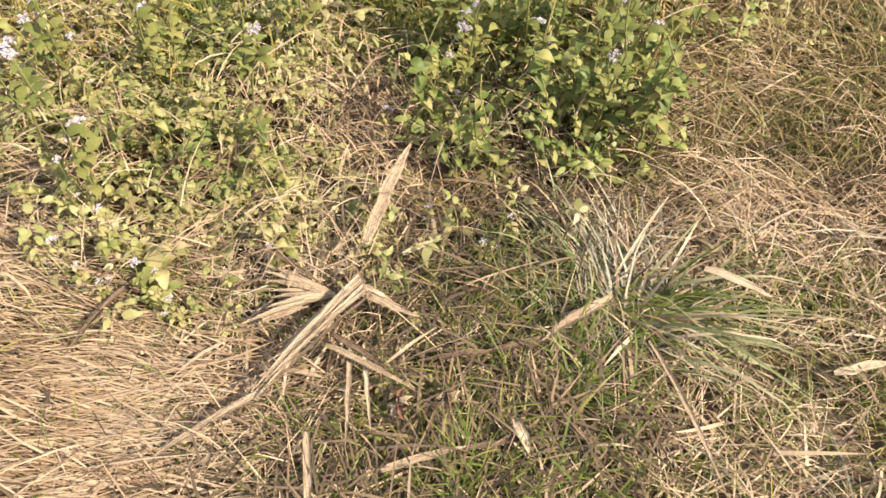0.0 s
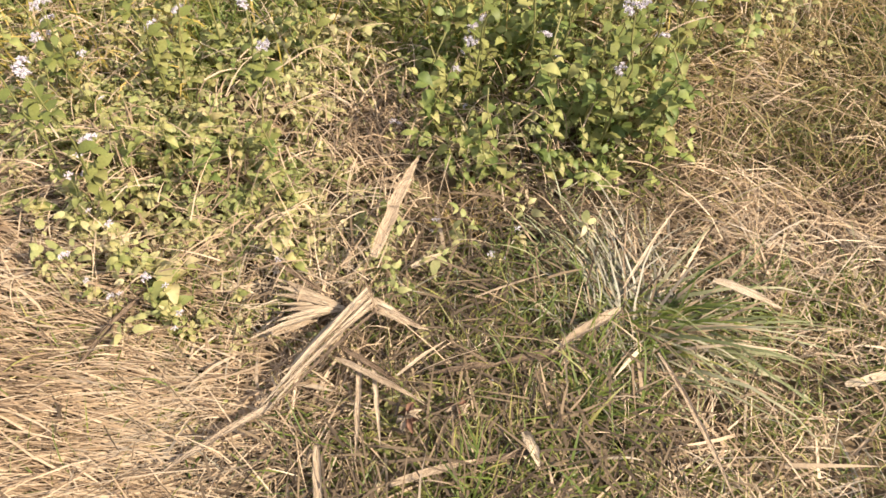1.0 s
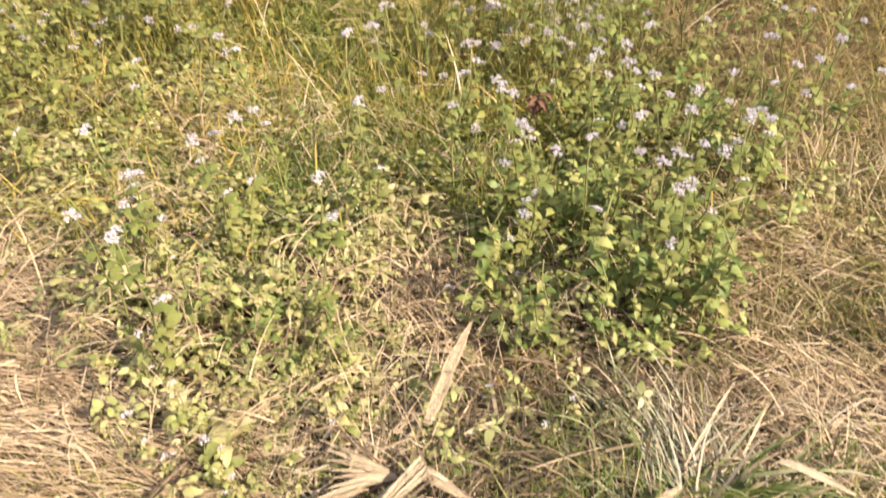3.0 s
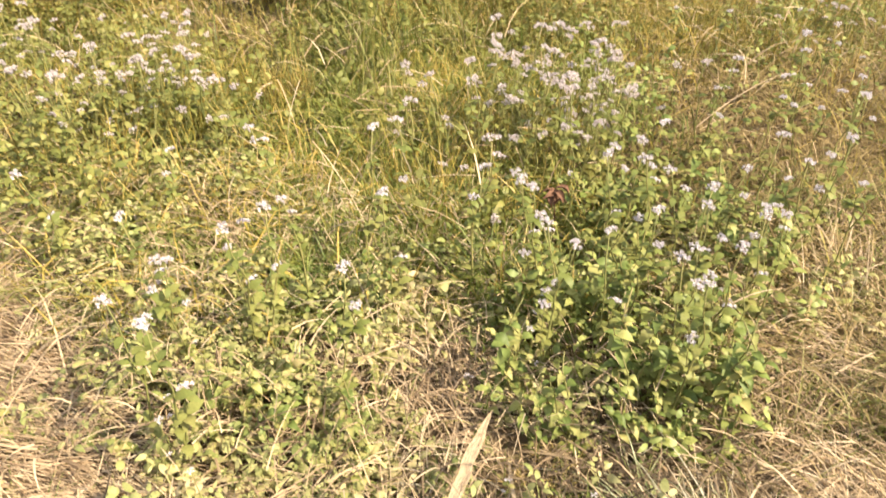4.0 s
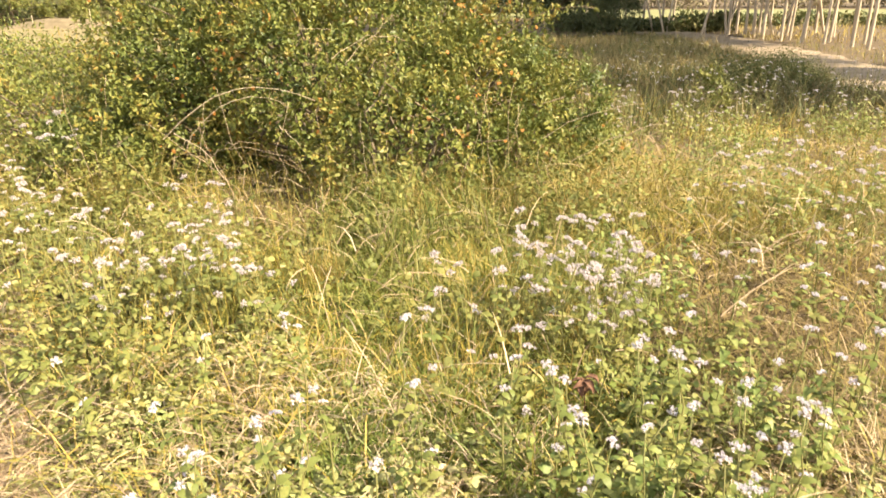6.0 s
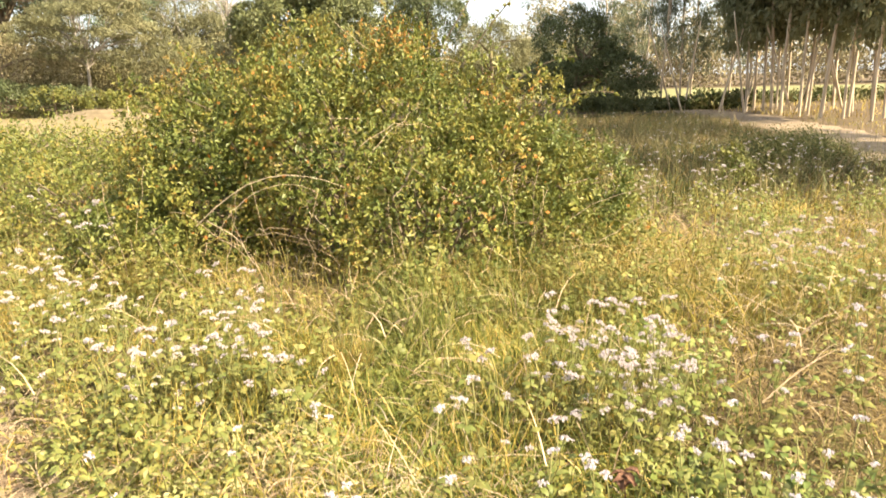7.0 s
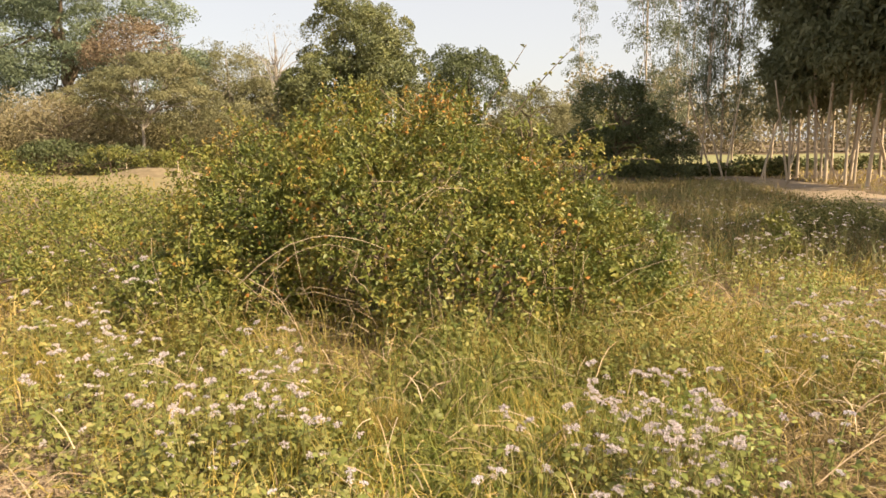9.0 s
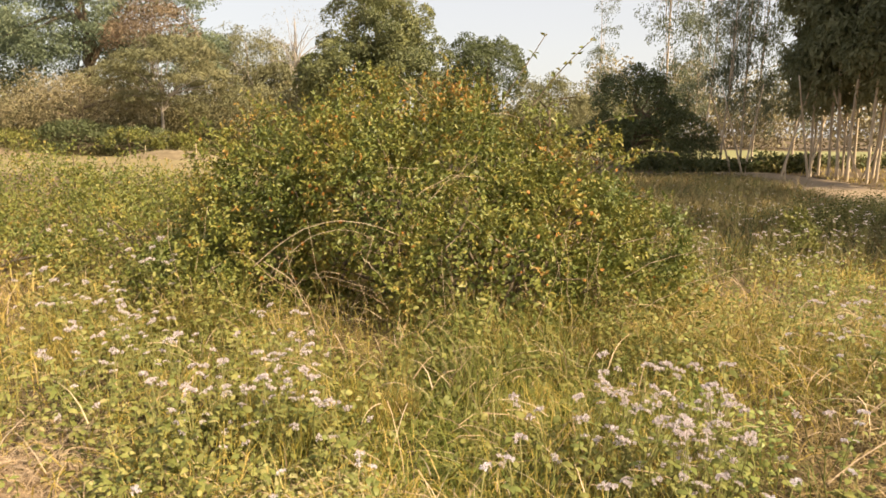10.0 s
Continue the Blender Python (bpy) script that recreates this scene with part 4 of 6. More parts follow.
# dry twigs that arch over the front of the bush
for a, b, s, r in (((-1.85, 6.35, 0.5), (-0.75, 6.2, 0.78), -0.2, 0.009), ((-1.55, 6.3, 0.62), (-0.95, 6.2, 0.76), -0.1, 0.006), ((-1.75, 6.3, 0.55), (-1.25, 6.1, 0.05), -0.1, 0.008), ((-1.0, 6.2, 0.62), (-0.85, 6.1, 0.5), 0, 0.006),
                   ((-1.15, 6.7, 1.1), (-0.72, 6.75, 1.2), -0.05, 0.005), ((-0.72, 6.65, 1.0), (-0.2, 6.7, 1.12), -0.08, 0.006), ((-0.62, 6.65, 0.98), (-0.28, 6.75, 1.3), 0, 0.005), ((-0.62, 7.4, 1.62), (-0.98, 7.3, 1.92), 0, 0.008), ((-0.55, 7.45, 1.72), (-0.3, 7.45, 1.77), 0, 0.006),
                   ((-1.7, 6.4, 0.1), (-1.55, 6.4, 0.75), 0.02, 0.005), ((-0.4, 5.95, 0), (-0.42, 5.9, 0.75), 0, 0.004), ((-0.15, 5.9, 0), (-0.1, 5.85, 0.7), 0, 0.004), ((0.75, 6.4, 0.5), (1.4, 6.3, 0.75), -0.05, 0.005), ((0.9, 6.4, 0.3), (1.55, 6.3, 0.62), -0.05, 0.005), ((-2.5, 6.6, 0.1), (-2.3, 6.6, 0.9), 0.02, 0.005)):
    under_bush("dry_twig", *tube(bend(a, b, s, 9, rng, 0.008), np.linspace(r, r * 0.5, 9) * 0.5, 5), M_PALE, "bare straw-coloured twig")

for i in range(26):
    a = np.array([rng.uniform(-2.5, 0.9), rng.uniform(5.95, 6.45), 0.0])
    b = a + np.array([rng.normal(0, 0.18), rng.normal(0, 0.1), rng.uniform(0.35, 0.95)])
    under_bush("dry_twig", *tube(bend(a, b, 0, 6, rng, 0.02), np.linspace(0.0024, 0.0014, 6), 4), M_DRY, "bare straw-coloured twig")
for i in range(16):
    a = np.array([rng.uniform(-2.05, -1.3), rng.uniform(6.1, 6.4), rng.uniform(0.0, 0.5)])
    b = a + rng.normal(0, 1, 3) * np.array([0.28, 0.08, 0.2])
    b[2] = max(b[2], 0.03)
    under_bush("dry_twig", *tube(bend(a, b, -0.06, 6, rng, 0.012), np.linspace(0.0026, 0.0015, 6), 4), M_DRY, "bare straw-coloured twig")
for i in range(40):
    p, nn = shell(rng, FULL, 1, 0.98, 1.02)
    if len(p) and nn[0][1] < 0.2:
        d = unit(np.array([rng.normal(0, 1), -0.2, rng.normal(0.3, 0.6)])) * rng.uniform(0.12, 0.32)
        under_bush("dry_twig", *tube(bend(p[0], p[0] + d + nn[0] * 0.06, -0.02, 6, rng, 0.012), np.linspace(0.004, 0.0018, 6), 4), M_DRY, "bare straw-coloured twig")

# orange flower clusters
fl = []
for k in range(12):
    a = k * 2.4
    rr = 0.026 * math.sqrt(k / 12)
    fl.append((rr * math.cos(a), rr * math.sin(a), 0.01 - 6 * rr * rr))
fl = np.array(fl)
nn = unit(fl * (1, 1, 0) * 12 + np.array([0, 0, 1.0]))
cl1 = mesh_np("flower", *leaves(fl, unit(np.cross(nn, [0.3, 0.9, 0.1])), nn, np.full(12, 0.024), np.full(12, 0.02), -0.1), M_ORANGE)
p, nrm = shell(rng, FULL, 3600, 1.0, 1.1)
front = (nrm[:, 1] < 0.35) & (patchy(p[:, 0] * 1.0, p[:, 2] * 1.6, 2.6, 55) > 0.45) & (rng.random(len(p)) < 0.25 + 0.55 * p[:, 2])
p, nrm = p[front][:380], nrm[front][:380]
for a, b in zip(p, nrm):
    ob = part("flower", cl1, bush, "small orange flower")
    m = Vector(b).to_track_quat("Z", "Y").to_matrix().to_4x4()
    ob.matrix_local = Matrix.Translation(Vector(a) - bush.location) @ m @ pose(0, 0, 0, 0, 0, rng.uniform(0, 360)) @ Matrix.Scale(rng.uniform(0.25, 0.6), 4)


def shrub(x, y, lobes, n, size, mat, label, name="shrub", lean=0.05):
    """A lower shrub: stems and a skin of small leaves."""
    root = tagged(new(name), label, "shrub")
    root.location = (x, y, 0)
    lobes = lobes + [(tuple(np.array(c) + unit(rng.normal(0, 1, 3) + np.array([0, -0.3, 0.5])) * np.array(r) * rng.uniform(0.8, 1.05)), (min(r) * rng.uniform(0.25, 0.55),) * 3) for c, r in lobes for _ in range(6)]
    part("foliage", mesh_np("foliage", *leafy_skin(rng, lobes, n, 0.7, 1.08, size, 0.5, 0.16), mat), root)
    st = [tube(bend((rng.normal(0, 0.1), rng.normal(0, 0.1), 0), np.array(c) + rng.normal(0, 0.4, 3) * np.array(r), -lean, 5), np.linspace(0.02, 0.006, 5), 4) for c, r in lobes for _ in range(1)]
    for s in st:
        part("stem", mesh_np("stem", *s, M_BARK), root)
    return root


shrub(-4.3, 9.0, [((0, 0, 0.3), (1.3, 0.8, 0.65)), ((-1.2, 0.3, 0.25), (0.9, 0.7, 0.6)), ((0.9, 0.3, 0.3), (0.7, 0.6, 0.65))], 14000, (0.03, 0.06), M_BUSH, "low spreading yellow-green shrub beside the bush")
shrub(-3.5, 7.9, [((0, 0, 0.3), (0.8, 0.6, 0.55)), ((0.6, -0.3, 0.2), (0.5, 0.5, 0.4))], 9000, (0.025, 0.05), M_BUSH, "low green and yellow shrub beside the bush")
shrub(-6.2, 10.6, [((0, 0, 0.35), (1.4, 0.9, 0.75)), ((1.5, 0.2, 0.25), (1.0, 0.7, 0.5)), ((-1.6, 0, 0.2), (1.2, 0.8, 0.5))], 10000, (0.03, 0.06), M_BUSH, "spreading olive green shrub in the meadow")
shrub(-5.2, 7.6, [((0, 0, 0.2), (0.9, 0.6, 0.42)), ((-0.9, 0.2, 0.15), (0.7, 0.5, 0.35))], 9000, (0.028, 0.055), M_BUSH, "low spreading yellow-green shrub in the meadow")
shrub(-9.5, 13.5, [((0, 0, 0.3), (1.8, 1.0, 0.7)), ((2.2, 0.4, 0.25), (1.4, 0.9, 0.55))], 8000, (0.04, 0.08), M_BUSH, "spreading yellow-green shrub in the meadow")
shrub(-2.75, 6.7, [((0, 0, 0.15), (0.4, 0.35, 0.32)), ((0.35, 0.1, 0.2), (0.35, 0.3, 0.35))], 5000, (0.025, 0.05), M_BUSH, "small dark green shrub at the foot of the bush")
shrub(3.2, 10.2, [((0, 0, 0.2), (0.22, 0.2, 0.4))], 900, (0.04, 0.08), M_ROUGH, "single yellow-green sapling among weeds")

# ---- flowering weeds ----


def leaf_mesh(name, L, W, curl, mat=M_LEAF):
    t = np.array([0, 0.18, 0.42, 0.7, 1.0])
    half = np.array([0.04, 0.42, 0.5, 0.32, 0.0]) * W
    zz = curl * L * np.array([0, 0.10, 0.14, 0.02, -0.22])
    V = []
    for a, h, z in zip(t, half, zz):
        V += [(a * L, -h, z + h * 0.3), (a * L, 0, z), (a * L, h, z + h * 0.3)]
    F = []
    for i in range(4):
        for j in range(2):
            k = 3 * i + j
            F += [(k, k + 3, k + 4), (k, k + 4, k + 1)]
    return mesh_np(name, V, F, mat)


LEAVES = [leaf_mesh("leaf", 0.032, 0.021, 1.0), leaf_mesh("leaf", 0.040, 0.025, 1.4), leaf_mesh("leaf", 0.026, 0.018, 0.6)]
DEEP = [leaf_mesh("leaf", 0.032, 0.021, 1.0, M_GREENLEAF), leaf_mesh("leaf", 0.040, 0.025, 1.4, M_GREENLEAF), leaf_mesh("leaf", 0.026, 0.018, 0.6, M_GREENLEAF)]


def puff_mesh(seed, mat):
    """A flat-topped cluster of fluffy little flower heads."""
    r = np.random.default_rng(seed)
    out = []
    for k in range(7):
        a, d = k * 2.4 + r.uniform(0, 0.5), 0.0055 * math.sqrt(k) * r.uniform(0.8, 1.2)
        c = np.array([d * math.cos(a), d * math.sin(a), -0.25 * d + r.uniform(-0.002, 0.002)])
        n = 22
        v = unit(r.normal(0, 1, (n, 3)) + np.array([0, 0, 0.5]))
        out.append(leaves(np.repeat(c[None], n, 0), v, r.normal(0, 1, (n, 3)), r.uniform(0.0045, 0.0075, n), np.full(n, 0.0026), 0.0))
    return mesh_np("flower_head", *join(*out), mat)


PUFFS = [puff_mesh(s, M_LILAC) for s in (3, 4, 5)]
FADED = [puff_mesh(s, M_PINK) for s in (6, 7, 8, 9)]


def weed(name, label, H, nodes, heads, joined, seed, spread=0.05, leaf_scale=1.0, pool=None, puffs=None, head_scale=1.0):
    """A weed with a thin stem, paired leaves and flower heads; its main head stands H over its foot."""
    r = np.random.default_rng(seed)
    root = tagged(new(name), label, "weed", "weeds in the meadow")
    foot = np.array([r.uniform(-0.04, 0.04), r.uniform(-0.04, 0.04), -0.01])
    tubes, leaf_at, tips = [], [], []
    main = bend(foot, (0, 0, H), 0, 7, r, 0.008)
    tubes.append(tube(main, np.linspace(0.0028, 0.0014, 7), 4))
    tips.append(main[-1])
    limbs = [main]
    for k in range(max(1, heads)):
        a = r.uniform(0, 6.28)
        s = main[r.integers(1, 4)]
        e = s + np.array([math.cos(a) * spread, math.sin(a) * spread, H * r.uniform(0.3, 0.55)])
        e[2] = min(e[2], H * 0.97)
        limb = bend(s, e, -0.01, 6, r, 0.004)
        limbs.append(limb)
        tubes.append(tube(limb, np.linspace(0.002, 0.0012, 6), 3))
        tips.append(limb[-1])
    part("stem", mesh_np("stem", *join(*tubes), M_STEM), root, "thin upright stem")
    k = 0
    for i in range(nodes):
        limb = limbs[i % len(limbs)]
        f = r.uniform(0.15, 0.85)
        at = np.array([np.interp(f, np.linspace(0, 1, len(limb)), limb[:, j]) for j in range(3)])
        az = r.uniform(0, 360)
        for flip in (0, 180):
            sc = leaf_scale * (1.25 - 0.6 * f) * r.uniform(0.75, 1.2)
            leaf_at.append((Matrix.Translation(at) @ pose(0, 0, 0, r.uniform(-15, 15), r.uniform(-25, 25), az + flip) @ Matrix.Scale(sc, 4), int(r.integers(3))))
    if joined:
        vs = []
        for m, w in leaf_at:
            L = 0.034
            o = np.array(m.translation)
            way, up = np.array(m.to_3x3().col[0]), np.array(m.to_3x3().col[2])
            s = np.linalg.norm(way)
            vs.append(leaves(o[None], way[None], up[None], np.array([L * s]), np.array([L * s * 0.62]), 0.22, True))
        part("foliage", mesh_np("foliage", *join(*vs), M_WEED), root)
    else:
        for m, w in leaf_at:
            part("leaf", (pool or LEAVES)[w], root).matrix_local = m
    if heads:
        for i, tip in enumerate(tips):
            part("flower_head", (puffs or PUFFS)[i % 3], root, "pale lilac fluffy flower head").matrix_local = Matrix.Translation(tip) @ pose(0, 0, 0, r.uniform(-20, 20), r.uniform(-20, 20), r.uniform(0, 360)) @ Matrix.Scale(r.uniform(0.85, 1.25) * (1.05 if i == 0 else 0.8) * head_scale, 4)
    return root


LAB_F = "green weed with pale lilac fluffy flower heads"
LAB_L = "low leafy weed with yellow-green pointed leaves"
NEAR = [weed("flowering_weed", LAB_F, 0.4, 7, (1, 1, 1)[i], False, 100 + i) for i in range(3)]
MID = [weed("flowering_weed", LAB_F, 0.4, 5, (2, 2, 3, 3)[i], True, 110 + i, 0.075, puffs=FADED if i != 1 else [FADED[3], PUFFS[0], FADED[1]], head_scale=1.15) for i in range(4)]
FINE = [weed("flowering_weed", LAB_F, 0.4, 4, 2 + i, True, 140 + i, 0.07, puffs=FADED, head_scale=0.8) for i in range(2)]
BRIGHT = [weed("flowering_weed", LAB_F, 0.4, 9, 1, True, 115 + i, 0.03, puffs=PUFFS, head_scale=0.95) for i in range(2)]
LOW = [weed("leafy_weed", LAB_L, 0.2, 8, 0, False, 120 + i, 0.06, 1.1) for i in range(4)]
GREEN = [weed("leafy_weed", "upright green weed with broad pointed leaves", 0.3, 9, 0, False, 130 + i, 0.07, 1.15, DEEP) for i in range(3)]
BROAD = [weed("broad_leaved_seedling", "low seedling with broad pale green rounded leaves", 0.12, 4, 0, False, 150 + i, 0.05, 1.6) for i in range(2)]
used = set()


def put(proto, x, y, z, H):
    """Stand a copy (the first time the plant itself) with its top z over the ground at x, y."""
    s = z / H
    g = float(ground_z(np.array(x), np.array(y)))
    m = Matrix.Translation((x, y, g)) @ pose(0, 0, 0, rng.uniform(-8, 8), rng.uniform(-8, 8), rng.uniform(0, 360)) @ Matrix.Diagonal((*(max(0.75, s),) * 2, s, 1))
    if proto.name in used:
        return copy_thing(proto, m)
    used.add(proto.name)
    proto.matrix_basis = m
    return proto


# those that stand close by, one by one
CLOSE = [(0.455, 3.04, 0.25), (0.47, 3.08, 0.31), (0.99, 3.27, 0.17), (0.64, 2.88, 0.15), (0.49, 2.61, 0.08), (0.46, 2.33, 0.06), (0.03, 2.60, 0.17), (-0.20, 2.49, 0.30),
         (-0.16, 2.47, 0.27), (-0.27, 2.60, 0.35), (-0.33, 2.56, 0.30), (-0.30, 2.50, 0.28), (-0.44, 3.09, 0.42), (-0.50, 3.16, 0.45), (-0.44, 2.86, 0.38), (-0.40, 2.75, 0.36),
         (-0.16, 2.08, 0.10), (0.27, 2.99, 0.32), (0.56, 2.66, 0.14), (0.72, 3.10, 0.28), (0.92, 3.13, 0.36), (0.38, 2.72, 0.12)]
for i, (x, y, z) in enumerate(CLOSE):
    put(NEAR[i % 3], x, y, z, 0.4)
SINGLE = [(-0.93, 3.50), (-0.61, 3.66), (-0.51, 3.19), (-0.43, 3.06), (-0.27, 3.14), (-0.30, 3.16), (-0.23, 3.14), (-0.19, 3.31), (0.09, 3.21), (0.0, 2.97), (-0.35, 2.75), (-0.44, 2.83), (0.17, 3.71), (-0.36, 3.80), (-0.03, 3.48)]
SINGLE += [(0.34, 3.39), (0.48, 3.41), (0.50, 3.48), (0.52, 3.26), (0.53, 3.21), (0.54, 3.10), (0.76, 3.58), (0.84, 3.73), (0.69, 3.65), (0.72, 3.45), (0.75, 3.15), (0.83, 3.37), (0.92, 3.44), (0.87, 3.28), (1.05, 3.54)]
SINGLE += [(1.14, 3.46), (0.87, 3.16), (0.87, 3.07), (0.82, 3.04), (0.81, 2.90), (1.08, 3.23), (1.02, 3.17), (1.08, 3.17), (0.63, 3.06), (0.74, 2.97), (0.47, 3.07), (1.51, 4.17), (1.73, 4.47), (1.61, 4.05), (1.54, 3.81)]
SINGLE += [(1.68, 3.97), (1.64, 4.25), (1.38, 3.43), (1.40, 3.58), (1.26, 3.43), (1.21, 4.20), (1.29, 4.24), (1.85, 6.46), (1.52, 5.48), (1.92, 5.98), (1.69, 5.30), (2.12, 5.46), (1.99, 4.83), (1.73, 4.59), (1.77, 4.22)]
for i, (x, y) in enumerate(SINGLE):
    put(BRIGHT[i % 2], x, y, rng.uniform(0.41, 0.47), 0.4)
# denser drifts: each plant with several heads
DRIFT = [(-2.07, 5.19), (-1.89, 5.08), (-1.69, 4.93), (-1.82, 4.84), (-1.49, 4.51), (-1.40, 4.18), (-1.31, 4.15), (-1.23, 4.13), (-1.08, 4.04), (-1.27, 4.40), (-1.19, 4.40), (-1.09, 4.52), (-1.00, 4.29), (-1.25, 5.32), (-1.17, 5.27), (-1.32, 5.34)]
DRIFT += [(-1.03, 4.95), (-0.95, 4.95), (-1.02, 4.73), (-0.92, 4.69), (-0.83, 4.72), (-0.88, 4.46), (-0.78, 4.32), (-0.69, 4.35), (-0.85, 4.20), (-0.59, 4.11), (-0.57, 4.15), (-1.7, 4.42), (-1.86, 4.35), (-1.93, 4.68), (-2.19, 4.85), (-1.71, 4.9)]
DRIFT += [(0.03, 4.21), (0.24, 4.08), (0.33, 4.26), (0.36, 3.95), (0.41, 4.49), (0.43, 4.25), (0.56, 4.52), (0.61, 4.31), (0.73, 4.31), (0.60, 4.00), (0.66, 3.99), (0.73, 4.07), (0.83, 4.24), (0.91, 4.30), (0.86, 4.18), (0.57, 4.22)]
DRIFT += [(0.81, 4.63), (0.71, 4.59), (0.48, 4.35), (0.35, 3.51), (0.58, 4.10), (0.67, 4.13), (0.69, 3.97), (0.84, 4.37), (0.66, 4.06), (0.77, 4.26), (1.04, 4.88), (1.24, 4.22), (0.16, 3.78), (0.64, 3.71), (-3.11, 5.93), (-2.72, 6.0), (-3.97, 7.71)]
for i, (x, y) in enumerate(DRIFT):
    put(MID[i % 4], x, y, rng.uniform(0.4, 0.47), 0.4)


def drift(n, cx, cy, rx, ry, lo, hi, kinds=MID):
    """A drift of flowering weeds round a middle."""
    for i in range(n):
        a, d = rng.uniform(0, 6.28), math.sqrt(rng.uniform(0, 1))
        put(kinds[rng.integers(len(kinds))], cx + rx * d * math.cos(a), cy + ry * d * math.sin(a), rng.uniform(lo, hi), 0.4)


drift(12, 0.66, 4.25, 0.3, 0.3, 0.34, 0.46)
drift(9, -1.2, 4.6, 0.5, 0.4, 0.34, 0.46)
drift(8, -2.4, 5.3, 0.5, 0.5, 0.4, 0.52)
drift(8, -2.9, 6.2, 0.4, 0.5, 0.42, 0.6)
drift(5, -3.9, 7.6, 0.3, 0.4, 0.45, 0.6)
drift(20, 2.4, 6.0, 0.6, 0.9, 0.36, 0.52)
drift(26, 3.2, 8.4, 1.4, 0.9, 0.35, 0.55, FINE)
drift(18, 2.0, 8.6, 0.8, 0.7, 0.4, 0.6, FINE)
drift(10, 1.6, 7.9, 0.4, 0.4, 0.4, 0.6, FINE)
drift(30, 4.2, 10.2, 1.6, 1.0, 0.4, 0.6, FINE)
for i in range(140):
    while True:
        x, y = rng.uniform(-0.95, 0.3), rng.uniform(2.5, 3.7)
        if rng.random() < leafy(np.array(x), np.array(y)) - 2.5 * strip_dry(np.array(x), np.array(y)):
            break
    put(LOW[i % 4], x, y, rng.uniform(0.1, 0.24), 0.2)
for i in range(30):
    x, y = np.clip(rng.normal(0.66, 0.17), 0.4, 0.92), np.clip(rng.normal(3.05, 0.15), 2.85, 3.4)
    put(GREEN[i % 3], x, y, rng.uniform(0.18, 0.36), 0.3)
for x, y in ((-0.24, 2.60), (-0.30, 2.62), (-0.17, 2.61), (-0.21, 2.56)):
    put(BROAD[int(100 * y) % 2], x, y, rng.uniform(0.09, 0.13), 0.12)
for x, y in ((1.27, 2.80), (1.2, 2.92), (0.33, 2.43), (0.27, 2.3), (0.5, 2.62), (0.36, 2.2)):
    put(LOW[int(100 * y) % 4], x, y, rng.uniform(0.07, 0.12), 0.2)

for i in range(20):
    put(GREEN[i % 3], np.clip(rng.normal(1.05, 0.26), 0.6, 1.55), np.clip(rng.normal(3.55, 0.2), 3.2, 4.0), rng.uniform(0.22, 0.4), 0.3)
for i in range(14):
    put(GREEN[i % 3], rng.normal(-0.15, 0.25), rng.normal(3.2, 0.2), rng.uniform(0.16, 0.28), 0.3)

# far flower heads beyond the bush, too many to count
x, y = scatter(rng, 1500, (1.2, 9, 8.5, 20), lambda x, y: np.clip(1.1 - (y - 8.5) / 9, 0.05, 1) * patchy(x, y, 1.2, 33))
k = len(x)
hp = np.stack([x, y, rng.uniform(0.4, 0.7, k)], 1)
pieces = []
for j in range(5):
    o = rng.normal(0, 0.011, (k, 3)) * (1, 1, 0.5)
    a = rng.uniform(0, 6.28, k)
    pieces.append(leaves(hp + o, np.stack([np.cos(a), np.sin(a), rng.uniform(-0.2, 0.3, k)], 1), np.tile([0, 0, 1.0], (k, 1)), rng.uniform(0.014, 0.022, k), np.full(k, 0.012), 0.1))
stuff("far_flower_heads", join(*pieces), M_LILAC, "scattered small pale lilac flower heads", "flowers")
stuff("far_flower_stems", blades(np.stack([x, y, 0 * x], 1), rng.uniform(0, 6.28, k), np.full(k, 1.5), hp[:, 2], np.full(k, 0.005), np.full(k, 0.05), 2, 0.5, rng), M_STEM, "thin stems under the flower heads", "flowers")

# ---- dry stalks and leaves on the ground ----


def strip_mesh(name, length, width, curl, fold, mat, seed, n=10, pinch=0.2):
    """A dry strap leaf along x: folded along its rib, wavy, with real thickness."""
    r = np.random.default_rng(seed)
    t = np.linspace(0, 1, n)
    prof = np.minimum(1, np.minimum((t + pinch) / 0.35, (1.06 - t) / 0.45)) * width / 2
    V = []
    for layer in (0, -0.0012):
        wob = r.normal(0, width * 0.05, n) if layer == 0 else wob
        for i, a in enumerate(t):
            z = curl * length * 4 * a * (1 - a) + layer
            for s in (-1, -0.5, 0, 0.5, 1):
                V.append((a * length, s * prof[i] + wob[i], z + fold * abs(s) * prof[i] + (0.12 * prof[i] * math.sin(9 * a + 3 * s + seed))))
    F = []
    m = 5
    o = n * m
    for i in range(n - 1):
        for j in range(m - 1):
            a = i * m + j
            F += [(a, a + m, a + m + 1), (a, a + m + 1, a + 1), (o + a, o + a + m + 1, o + a + m), (o + a, o + a + 1, o + a + m + 1)]
        for j in (0, m - 1):
            a = i * m + j
            F += [(a, o + a, o + a + m), (a, o + a + m, a + m)]
    return mesh_np(name, V, F, mat)


def lay(ob, a, b, z=0.04, zb=None, tilt=0.0):
    """Lay a thing built along x from a to b over the ground."""
    dx, dy = b[0] - a[0], b[1] - a[1]
    zb = z if zb is None else zb
    yaw, pitch = math.atan2(dy, dx), math.atan2(zb - z, math.hypot(dx, dy))
    ob.matrix_basis = Matrix.Translation((a[0], a[1], z)) @ Euler((0, -pitch, yaw)).to_matrix().to_4x4() @ pose(0, 0, 0, tilt)
    return ob


